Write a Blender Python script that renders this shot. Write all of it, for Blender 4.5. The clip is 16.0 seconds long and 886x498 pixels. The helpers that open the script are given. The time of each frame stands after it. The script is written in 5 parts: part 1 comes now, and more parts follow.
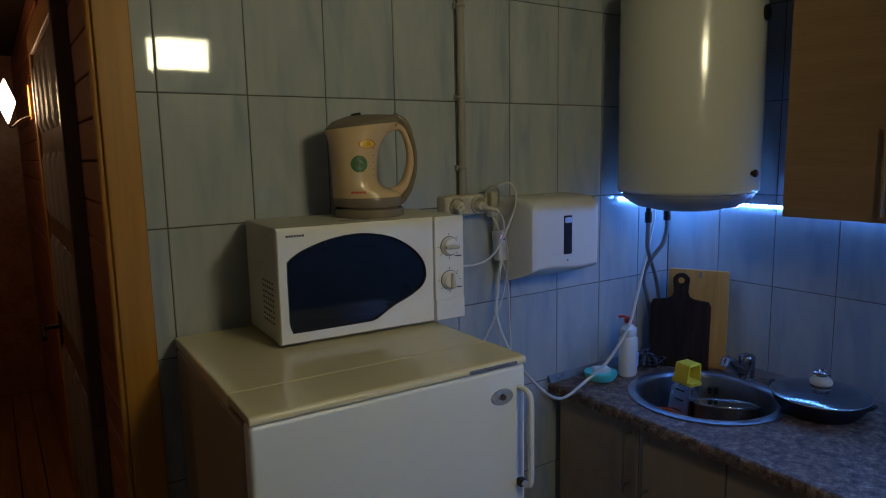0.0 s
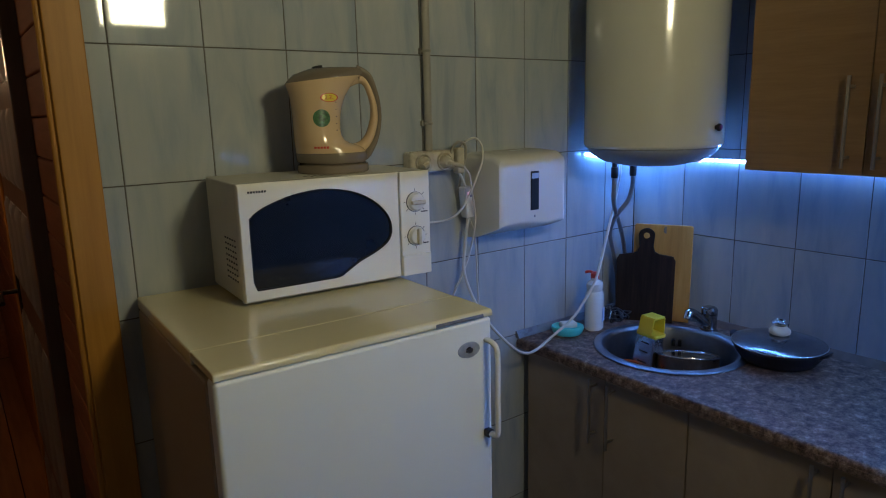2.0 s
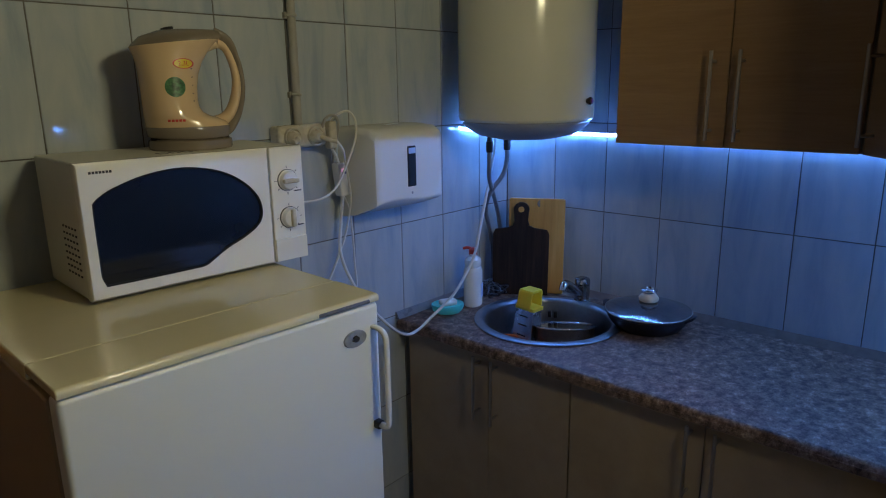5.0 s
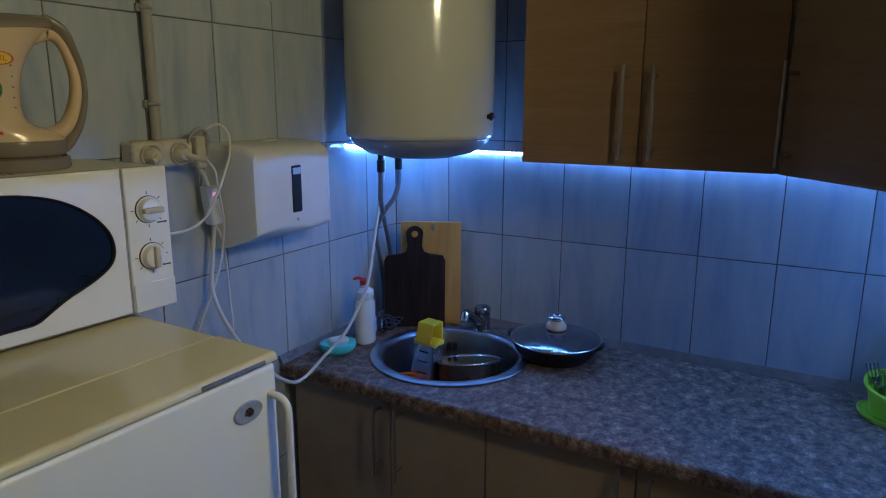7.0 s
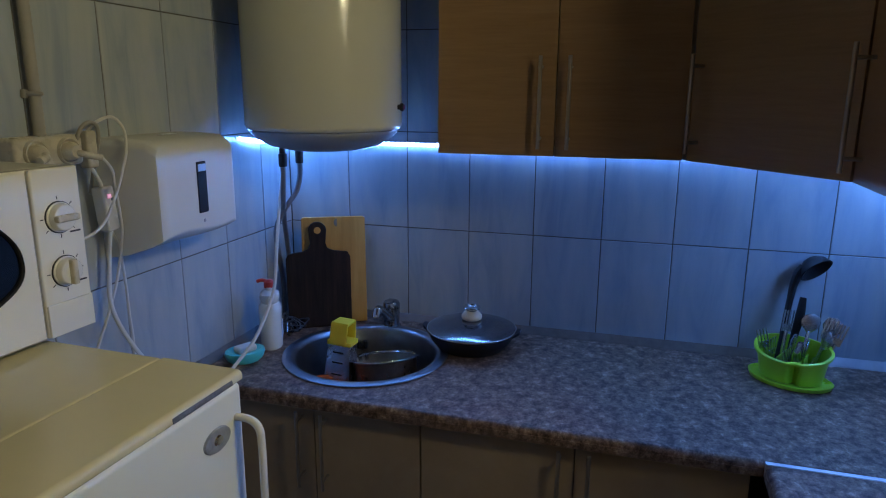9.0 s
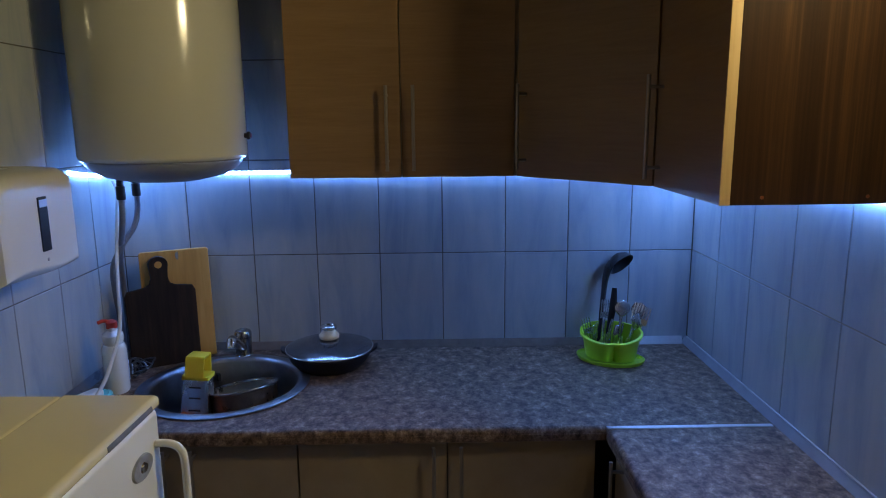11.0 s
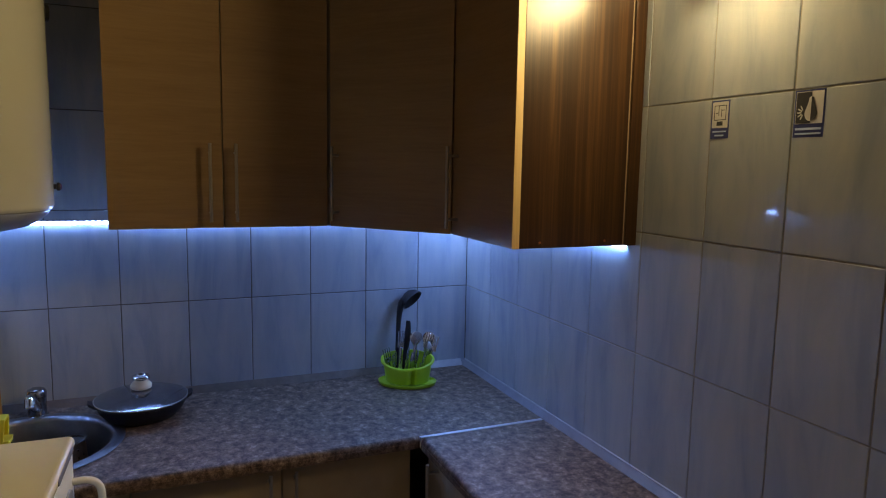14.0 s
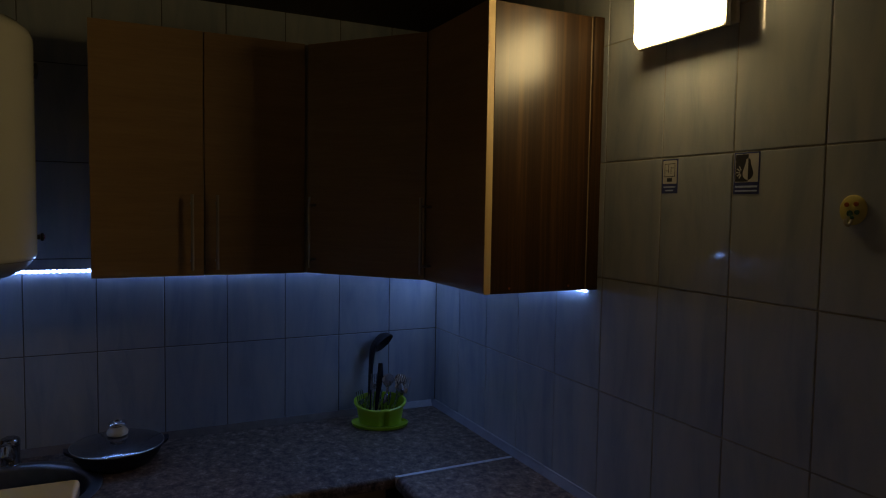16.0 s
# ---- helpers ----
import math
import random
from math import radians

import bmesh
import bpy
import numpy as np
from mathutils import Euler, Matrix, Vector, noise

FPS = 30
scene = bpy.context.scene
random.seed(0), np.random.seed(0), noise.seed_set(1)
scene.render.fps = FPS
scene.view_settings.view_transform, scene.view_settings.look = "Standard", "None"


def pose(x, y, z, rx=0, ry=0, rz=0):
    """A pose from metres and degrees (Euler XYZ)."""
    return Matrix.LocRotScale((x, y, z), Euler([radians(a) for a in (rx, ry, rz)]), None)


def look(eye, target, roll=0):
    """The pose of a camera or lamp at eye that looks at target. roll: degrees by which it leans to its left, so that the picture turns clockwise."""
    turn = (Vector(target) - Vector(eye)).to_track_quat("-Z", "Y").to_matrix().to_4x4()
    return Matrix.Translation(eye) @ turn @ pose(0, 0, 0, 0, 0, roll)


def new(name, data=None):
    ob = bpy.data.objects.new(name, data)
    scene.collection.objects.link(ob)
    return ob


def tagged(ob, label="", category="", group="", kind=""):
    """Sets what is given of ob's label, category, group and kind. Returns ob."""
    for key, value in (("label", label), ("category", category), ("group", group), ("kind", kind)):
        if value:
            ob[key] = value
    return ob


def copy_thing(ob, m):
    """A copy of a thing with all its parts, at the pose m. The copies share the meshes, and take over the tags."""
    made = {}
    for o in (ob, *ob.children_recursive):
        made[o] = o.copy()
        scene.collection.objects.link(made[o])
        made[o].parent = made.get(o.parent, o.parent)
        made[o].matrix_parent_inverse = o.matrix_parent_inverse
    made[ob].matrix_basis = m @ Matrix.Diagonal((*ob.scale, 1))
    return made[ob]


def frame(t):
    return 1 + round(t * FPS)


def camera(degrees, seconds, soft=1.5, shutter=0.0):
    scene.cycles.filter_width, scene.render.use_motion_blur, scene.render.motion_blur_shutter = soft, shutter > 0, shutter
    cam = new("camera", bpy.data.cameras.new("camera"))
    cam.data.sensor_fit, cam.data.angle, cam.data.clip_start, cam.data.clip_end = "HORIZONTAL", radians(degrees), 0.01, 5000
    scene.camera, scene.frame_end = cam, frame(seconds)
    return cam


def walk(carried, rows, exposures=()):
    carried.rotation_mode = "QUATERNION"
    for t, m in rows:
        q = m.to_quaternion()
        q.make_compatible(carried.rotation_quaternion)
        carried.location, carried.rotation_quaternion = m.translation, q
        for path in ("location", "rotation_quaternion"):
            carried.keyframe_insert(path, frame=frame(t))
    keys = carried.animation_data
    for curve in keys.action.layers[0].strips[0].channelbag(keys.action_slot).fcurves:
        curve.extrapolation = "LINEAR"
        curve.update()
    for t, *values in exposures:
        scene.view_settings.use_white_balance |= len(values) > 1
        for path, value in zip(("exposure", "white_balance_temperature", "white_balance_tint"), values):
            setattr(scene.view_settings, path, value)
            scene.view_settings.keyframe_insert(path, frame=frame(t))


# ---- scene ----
cam = camera(67.1, 16.0, soft=1.1)
PATH = [
    (0, (-2.096, 0.222, 1.651), (-0.988, 1.862, 1.361), -1.1),
    (0.5, (-2.102, 0.222, 1.646), (-0.983, 1.851, 1.336), -1.4),
    (1, (-2.098, 0.22, 1.64), (-0.968, 1.836, 1.301), -1.6),
    (1.5, (-2.09, 0.219, 1.635), (-0.944, 1.816, 1.265), -1.5),
    (2, (-2.084, 0.221, 1.632), (-0.918, 1.796, 1.231), -1.4),
    (2.5, (-2.08, 0.225, 1.628), (-0.887, 1.778, 1.22), -1.5),
    (3, (-2.072, 0.234, 1.628), (-0.848, 1.759, 1.211), -1.4),
    (3.5, (-2.065, 0.251, 1.624), (-0.804, 1.742, 1.19), -1.5),
    (3.7, (-2.065, 0.257, 1.626), (-0.781, 1.726, 1.185), -1.4),
    (5.8, (-2.016, 0.38, 1.611), (-0.459, 1.549, 1.156), -0.5),
    (6, (-1.999, 0.404, 1.605), (-0.415, 1.541, 1.163), -0.4),
    (6.5, (-1.96, 0.461, 1.611), (-0.319, 1.518, 1.174), 0.0),
    (7, (-1.936, 0.517, 1.608), (-0.239, 1.484, 1.179), 0.2),
    (7.5, (-1.929, 0.543, 1.609), (-0.19, 1.433, 1.176), 0.1),
    (8, (-1.938, 0.592, 1.61), (-0.157, 1.385, 1.162), 0.1),
    (8.2, (-1.946, 0.616, 1.611), (-0.148, 1.368, 1.158), 0.3),
    (10.3, (-2.02, 0.792, 1.601), (-0.07, 0.968, 1.195), -0.6),
    (10.5, (-2.036, 0.799, 1.602), (-0.078, 0.922, 1.209), -0.6),
    (11, (-2.094, 0.823, 1.602), (-0.13, 0.8, 1.227), -0.6),
    (11.5, (-2.159, 0.846, 1.607), (-0.198, 0.688, 1.249), -0.5),
    (12, (-2.212, 0.875, 1.619), (-0.258, 0.615, 1.279), -0.3),
    (12.5, (-2.239, 0.905, 1.629), (-0.294, 0.563, 1.314), 0.7),
    (13, (-2.259, 0.96, 1.639), (-0.339, 0.48, 1.351), 0.7),
    (13.5, (-2.28, 1.017, 1.639), (-0.399, 0.389, 1.375), 1.1),
    (14, (-2.301, 1.071, 1.64), (-0.472, 0.299, 1.396), 1.0),
    (14.5, (-2.323, 1.104, 1.641), (-0.526, 0.254, 1.418), 0.8),
    (15, (-2.342, 1.129, 1.649), (-0.546, 0.271, 1.451), 0.6),
    (15.5, (-2.363, 1.135, 1.656), (-0.571, 0.263, 1.493), 0.6),
    (16, (-2.38, 1.146, 1.666), (-0.59, 0.264, 1.544), 0.9),
]
EXPOSURES = [(0.0, -0.56, 5700, 9), (0.5, -0.05, 5700, 9), (7.0, -0.05, 5700, 9), (8.2, -0.05, 5700, 9), (10.5, 0.0, 6450, 11), (13.0, 0.08, 7050, 16), (14.5, 0.10, 7950, 18), (15.5, -1.10, 8000, 17), (16.0, -1.98, 8000, 17)]
walk(cam, [(t, look(eye, target, roll)) for t, eye, target, roll in PATH], EXPOSURES)

# ---- world and light strengths ----
world = bpy.data.worlds.new("night")
scene.world = world
world.use_nodes = True
world.node_tree.nodes["Background"].inputs[0].default_value = (0.02, 0.025, 0.04, 1)
world.node_tree.nodes["Background"].inputs[1].default_value = 0.1
LAMP_GLOW, LAMP_TINT = 78.0, (0.97, 0.82, 0.44)
LED_GLOW, LED_TINT = 126.0, (0.150, 0.355, 1.0)
SCONCE_GLOW, SCONCE_TINT = 70.0, (1.0, 0.62, 0.30)
REAR_GLOW, REAR_TINT = 6.0, (1.0, 0.68, 0.36)

# ---- plan, in metres ----
WALL_Y = 1.81          # tiled wall behind the fridge
CEIL = 2.34
COUNTER = 0.88
CAB_LOW, CAB_TOP = 1.457, 2.163
JOINT = 0.0022


# ---- materials ----
def nodes_of(name):
    m = bpy.data.materials.new(name)
    m.use_nodes = True
    t = m.node_tree
    return m, t, t.nodes["Principled BSDF"]


def add(t, kind, **sockets):
    n = t.nodes.new(kind)
    for k, v in sockets.items():
        n.inputs[k.replace("_", " ")].default_value = v
    return n


def coords(t, stretch=(1, 1, 1), by_object=False):
    c = t.nodes.new("ShaderNodeTexCoord")
    m = t.nodes.new("ShaderNodeMapping")
    m.inputs["Scale"].default_value = stretch
    t.links.new(c.outputs["Object"], m.inputs["Vector"])
    if by_object:
        i = t.nodes.new("ShaderNodeObjectInfo")
        s = t.nodes.new("ShaderNodeVectorMath")
        s.operation = "SCALE"
        s.inputs[0].default_value = (31.0, 17.0, 23.0)
        t.links.new(i.outputs["Random"], s.inputs["Scale"])
        t.links.new(s.outputs["Vector"], m.inputs["Location"])
    return m.outputs["Vector"]


def ramp(t, fac, stops):
    r = t.nodes.new("ShaderNodeValToRGB")
    e = r.color_ramp.elements
    while len(e) < len(stops):
        e.new(0.5)
    for k, (p, c) in zip(e, stops):
        k.position, k.color = p, (*c, 1)
    t.links.new(fac, r.inputs["Fac"])
    return r.outputs["Color"]


def bump(t, bsdf, height, strength, distance=0.001):
    b = add(t, "ShaderNodeBump", Strength=strength, Distance=distance)
    t.links.new(height, b.inputs["Height"])
    t.links.new(b.outputs["Normal"], bsdf.inputs["Normal"])


def plain(name, col, rough=0.5, metal=0.0, var=0.10, scale=6.0, fine=120.0, relief=0.1, coat=0.0, stretch=(1, 1, 1), gloss=0.15):
    """A surface of one colour with soft stains, fine grain and uneven gloss."""
    m, t, b = nodes_of(name)
    v = coords(t, stretch)
    n = add(t, "ShaderNodeTexNoise", Scale=scale, Detail=6.0, Roughness=0.6)
    t.links.new(v, n.inputs["Vector"])
    lo, hi = [max(0, c * (1 - var)) for c in col], [min(1, c * (1 + var)) for c in col]
    t.links.new(ramp(t, n.outputs["Fac"], [(0.3, lo), (0.7, hi)]), b.inputs["Base Color"])
    f = add(t, "ShaderNodeTexNoise", Scale=fine, Detail=3.0)
    t.links.new(v, f.inputs["Vector"])
    q = add(t, "ShaderNodeMapRange", From_Min=0.3, From_Max=0.7, To_Min=max(0.02, rough * (1 - gloss)), To_Max=min(1, rough * (1 + gloss)))
    t.links.new(n.outputs["Fac"], q.inputs["Value"])
    t.links.new(q.outputs["Result"], b.inputs["Roughness"])
    b.inputs["Metallic"].default_value = metal
    b.inputs["Coat Weight"].default_value = coat
    b.inputs["Coat Roughness"].default_value = 0.12
    if relief:
        bump(t, b, f.outputs["Fac"], relief)
    return m


def wood(name, dark, mid, light, rough=0.45, grain=(60, 60, 2.5), relief=0.2, by_object=False, coat=0.0):
    """Wood or wood-print; grain gives the fineness along x, y and z (small: the way the grain runs)."""
    m, t, b = nodes_of(name)
    v = coords(t, grain, by_object)
    n = add(t, "ShaderNodeTexNoise", Scale=1.0, Detail=8.0, Roughness=0.65, Distortion=0.25)
    t.links.new(v, n.inputs["Vector"])
    v2 = coords(t, [g * 0.22 for g in grain], by_object)
    n2 = add(t, "ShaderNodeTexNoise", Scale=1.0, Detail=3.0)
    t.links.new(v2, n2.inputs["Vector"])
    mix = t.nodes.new("ShaderNodeMath")
    mix.operation = "MULTIPLY_ADD"
    mix.inputs[1].default_value = 0.55
    half = t.nodes.new("ShaderNodeMath")
    half.operation = "MULTIPLY"
    half.inputs[1].default_value = 0.45
    t.links.new(n2.outputs["Fac"], half.inputs[0])
    t.links.new(n.outputs["Fac"], mix.inputs[0])
    t.links.new(half.outputs[0], mix.inputs[2])
    t.links.new(ramp(t, mix.outputs[0], [(0.36, dark), (0.5, mid), (0.64, light)]), b.inputs["Base Color"])
    b.inputs["Roughness"].default_value = rough
    b.inputs["Coat Weight"].default_value = coat
    b.inputs["Coat Roughness"].default_value = 0.2
    bump(t, b, n.outputs["Fac"], relief)
    return m


def glazed_tile():
    """Pale glazed wall tile with soft upright brush marks, each tile its own cut of the print."""
    m, t, b = nodes_of("glazed_tile")
    v = coords(t, (16, 1, 3.2), True)
    n = add(t, "ShaderNodeTexNoise", Scale=1.0, Detail=5.0, Roughness=0.55, Distortion=0.6)
    t.links.new(v, n.inputs["Vector"])
    c = ramp(t, n.outputs["Fac"], [(0.30, (0.325, 0.372, 0.422)), (0.47, (0.41, 0.445, 0.465)), (0.66, (0.475, 0.495, 0.485))])
    t.links.new(c, b.inputs["Base Color"])
    b.inputs["Roughness"].default_value = 0.045
    w = add(t, "ShaderNodeTexNoise", Scale=9.0, Detail=2.0)
    v2 = coords(t, (1, 1, 1), True)
    t.links.new(v2, w.inputs["Vector"])
    bump(t, b, w.outputs["Fac"], 0.03, 0.002)
    return m


def stone_laminate():
    """Brown-grey mottled worktop print."""
    m, t, b = nodes_of("stone_laminate")
    v = coords(t)
    n = add(t, "ShaderNodeTexNoise", Scale=34.0, Detail=10.0, Roughness=0.80, Distortion=0.15)
    n2 = add(t, "ShaderNodeTexNoise", Scale=120.0, Detail=6.0, Roughness=0.65)
    for k in (n, n2):
        t.links.new(v, k.inputs["Vector"])
    a = ramp(t, n.outputs["Fac"], [(0.37, (0.022, 0.012, 0.008)), (0.46, (0.105, 0.064, 0.043)), (0.55, (0.215, 0.146, 0.103)), (0.66, (0.42, 0.325, 0.25))])
    c = ramp(t, n2.outputs["Fac"], [(0.36, (0.30, 0.26, 0.24)), (0.52, (1, 1, 1))])
    x = t.nodes.new("ShaderNodeMix")
    x.data_type, x.blend_type = "RGBA", "MULTIPLY"
    x.inputs["Factor"].default_value = 0.55
    t.links.new(a, x.inputs["A"])
    t.links.new(c, x.inputs["B"])
    t.links.new(x.outputs["Result"], b.inputs["Base Color"])
    b.inputs["Roughness"].default_value = 0.5
    b.inputs["Specular IOR Level"].default_value = 0.35
    bump(t, b, n2.outputs["Fac"], 0.12)
    return m


def glow(name, tint, strength):
    m, t, b = nodes_of(name)
    b.inputs["Base Color"].default_value = (0.8, 0.8, 0.8, 1)
    b.inputs["Emission Color"].default_value = (*tint, 1)
    b.inputs["Emission Strength"].default_value = strength
    return m


TILE = glazed_tile()
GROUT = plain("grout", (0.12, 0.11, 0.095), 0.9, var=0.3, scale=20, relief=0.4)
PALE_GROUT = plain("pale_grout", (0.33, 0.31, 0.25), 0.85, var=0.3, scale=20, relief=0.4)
PLASTER = plain("plaster", (0.60, 0.57, 0.51), 0.8, relief=0.3)
DOOR_LAMINATE = wood("door_laminate", (0.240, 0.141, 0.064), (0.272, 0.164, 0.076), (0.300, 0.186, 0.089), 0.45, (9, 9, 140), 0.06)
BASE_LAMINATE = wood("base_laminate", (0.27, 0.20, 0.13), (0.31, 0.235, 0.155), (0.35, 0.27, 0.18), 0.4, (120, 9, 9), 0.05)
ZEBRANO = wood("zebrano_laminate", (0.018, 0.0075, 0.0028), (0.040, 0.0175, 0.0060), (0.085, 0.040, 0.0135), 0.31, (120, 120, 2.0), 0.08)
EDGE_BAND = wood("edge_band", (0.50, 0.34, 0.15), (0.58, 0.41, 0.20), (0.64, 0.47, 0.24), 0.5, (60, 60, 3), 0.05)
CARCASS = plain("carcass_board", (0.50, 0.47, 0.42), 0.6)
STONE = stone_laminate()
SKIRT = plain("grey_plastic_trim", (0.40, 0.41, 0.43), 0.35, var=0.15, scale=12, relief=0.05)
ALU = plain("brushed_aluminium", (0.75, 0.75, 0.76), 0.32, 0.9, var=0.06, fine=300, relief=0.05, stretch=(1, 8, 1))
CHROME = plain("chrome", (0.78, 0.79, 0.80), 0.12, 1.0, var=0.05, relief=0.0)
STEEL = plain("satin_steel", (0.58, 0.59, 0.60), 0.26, 1.0, var=0.10, scale=14, fine=400, relief=0.06)
# worn steel, its base darkened to imitate the dark room mirrored in it
SINK_STEEL = plain("dimmed_worn_sink_steel", (0.30, 0.30, 0.31), 0.36, 1.0, var=0.18, scale=18, fine=400, relief=0.08)
# brown tone imitates what the steel pan mirrors
BROWN_METAL = plain("reflection_brown_metal", (0.20, 0.15, 0.11), 0.3, 0.9, var=0.25, scale=30, relief=0.05)
HANDLE = plain("handle_steel", (0.36, 0.33, 0.30), 0.38, 0.9, var=0.06, relief=0.0)
FRIDGE = plain("fridge_enamel", (0.80, 0.82, 0.76), 0.30, var=0.004, scale=9, fine=260, relief=0.0, gloss=0.02)
# brown side paint, darkened further to stand in for missing shade
FRIDGE_SIDE = plain("shaded_brown_enamel", (0.34, 0.27, 0.18), 0.4, var=0.05, scale=5, fine=200, relief=0.04)
FRIDGE_TOP = plain("yellowed_fridge_lid", (0.74, 0.67, 0.42), 0.2, var=0.03, scale=5, fine=200, relief=0.02, coat=0.3, gloss=0.05)
RUBBER = plain("dark_rubber", (0.03, 0.03, 0.03), 0.7)
WHITE_PLASTIC = plain("white_plastic", (0.76, 0.75, 0.70), 0.22, var=0.01, relief=0.03, coat=0.2)
OLD_PLASTIC = plain("yellowed_plastic", (0.58, 0.53, 0.40), 0.28, var=0.08, scale=30, relief=0.05)
MICRO = plain("microwave_enamel", (0.82, 0.80, 0.71), 0.22, var=0.01, scale=8, relief=0.03, coat=0.2)
MICRO_CASE = plain("microwave_case", (0.62, 0.60, 0.52), 0.42, var=0.05, scale=12, fine=500, relief=0.12)
DARK_GLASS = plain("dark_door_glass", (0.006, 0.010, 0.022), 0.10, var=0.2, relief=0.0)
BLACK = plain("black_plastic", (0.014, 0.014, 0.016), 0.5, relief=0.05)
HEATER = plain("heater_enamel", (0.61, 0.60, 0.51), 0.16, var=0.02, scale=3, fine=30, relief=0.02, coat=0.5)
HEATER_CAP = plain("heater_cap_plastic", (0.30, 0.32, 0.36), 0.4, var=0.05)
CONDUIT = plain("grey_conduit", (0.36, 0.34, 0.29), 0.6, var=0.08)
CABLE = plain("white_cable", (0.68, 0.66, 0.60), 0.45, var=0.05)
HOSE = plain("braided_hose", (0.22, 0.23, 0.25), 0.45, 0.4, var=0.2, scale=300, fine=700, relief=0.6)
BEIGE = plain("kettle_beige", (0.66, 0.485, 0.285), 0.15, var=0.03, relief=0.02, coat=0.3)
TAUPE = plain("kettle_taupe", (0.20, 0.165, 0.125), 0.2, var=0.05, relief=0.03)
YELLOW = plain("yellow_plastic", (0.72, 0.55, 0.03), 0.35, var=0.05)
RED = plain("red_print", (0.55, 0.05, 0.03), 0.4, var=0.05)
GREEN_PRINT = plain("green_print", (0.045, 0.13, 0.05), 0.4, var=0.8, scale=140)
INK = plain("dark_ink", (0.03, 0.03, 0.035), 0.5)
BLUE_INK = plain("blue_ink", (0.035, 0.05, 0.19), 0.45)
PAPER = plain("sticker_paper", (0.62, 0.61, 0.56), 0.5, var=0.05)
PALE_BLUE = plain("pale_blue_print", (0.45, 0.58, 0.80), 0.4)
DARK_BOARD = wood("charred_board", (0.012, 0.008, 0.006), (0.022, 0.014, 0.010), (0.040, 0.022, 0.014), 0.85, (70, 70, 5), 0.3)
PALE_BOARD = wood("pale_board", (0.40, 0.19, 0.036), (0.50, 0.255, 0.052), (0.58, 0.32, 0.085), 0.55, (50, 50, 4), 0.2)
LIME = plain("lime_plastic", (0.36, 0.58, 0.02), 0.3, var=0.04, relief=0.03, coat=0.15)
TEAL = plain("turquoise_plastic", (0.13, 0.66, 0.64), 0.3, var=0.05)
SOAP = plain("white_soap", (0.76, 0.75, 0.70), 0.5, var=0.04, scale=40)
ORANGE = plain("orange_plastic", (0.42, 0.095, 0.018), 0.4, var=0.15, scale=30)
ENAMEL = plain("black_pot_enamel", (0.008, 0.008, 0.011), 0.45, var=0.2)
LID_METAL = plain("dark_lid_metal", (0.22, 0.225, 0.24), 0.13, 0.85, var=0.12, scale=25, relief=0.04)
CREAM = plain("cream_bakelite", (0.66, 0.55, 0.38), 0.35, var=0.05)
CASING = wood("varnished_pine", (0.34, 0.150, 0.012), (0.42, 0.192, 0.018), (0.49, 0.235, 0.028), 0.5, (40, 40, 2.2), 0.12)
RED_WOOD = wood("reddish_planking", (0.20, 0.065, 0.024), (0.29, 0.105, 0.040), (0.37, 0.15, 0.06), 0.42, (30, 3, 40), 0.15, by_object=True, coat=0.2)
HALL_FLOOR = wood("hall_floorboard", (0.26, 0.10, 0.025), (0.36, 0.15, 0.04), (0.44, 0.20, 0.06), 0.3, (40, 3, 40), 0.1, by_object=True, coat=0.3)
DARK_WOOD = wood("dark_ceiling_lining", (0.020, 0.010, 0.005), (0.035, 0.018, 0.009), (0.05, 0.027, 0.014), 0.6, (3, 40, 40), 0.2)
DOOR_WOOD = wood("dark_varnished_door", (0.07, 0.035, 0.018), (0.11, 0.06, 0.033), (0.16, 0.09, 0.05), 0.45, (30, 30, 2.5), 0.1, coat=0.2)
# grey imitates the kitchen light's sheen on the varnished panels
DOOR_PANEL = plain("sheen_grey_panel", (0.20, 0.19, 0.18), 0.5, var=0.1)
DULL_CHROME = plain("dark_mottled_chrome", (0.34, 0.35, 0.37), 0.24, 1.0, var=0.25, scale=40, fine=300, relief=0.08)
BADGE_METAL = plain("badge_metal", (0.36, 0.38, 0.39), 0.45, 0.35, var=0.2, scale=90)
STRIP_METAL = plain("dull_strip_metal", (0.13, 0.125, 0.115), 0.5, 0.2, var=0.3, scale=200)
WIRE = plain("dull_scourer_wire", (0.16, 0.16, 0.165), 0.4, 0.8, var=0.3, scale=200)
IRON = plain("dark_iron", (0.05, 0.045, 0.04), 0.35, 0.8)
FLOOR_TILE = plain("brown_floor_tile", (0.24, 0.17, 0.11), 0.4, var=0.2)
LAMP_GLASS = glow("lamp_diffuser", LAMP_TINT, LAMP_GLOW)
LED_LIGHT = glow("led_beads", LED_TINT, LED_GLOW)
SCONCE_LIGHT = glow("sconce_glass", SCONCE_TINT, SCONCE_GLOW)
REAR_LIGHT = glow("small_lamp_glass", REAR_TINT, REAR_GLOW)
PINK_LIGHT = glow("pink_indicator", (1.0, 0.25, 0.45), 0.7)
for matt in (DARK_BOARD, BLACK):
    matt.node_tree.nodes["Principled BSDF"].inputs["Specular IOR Level"].default_value = 0.2
RED_LIGHT = glow("red_indicator", (1.0, 0.08, 0.05), 2.5)


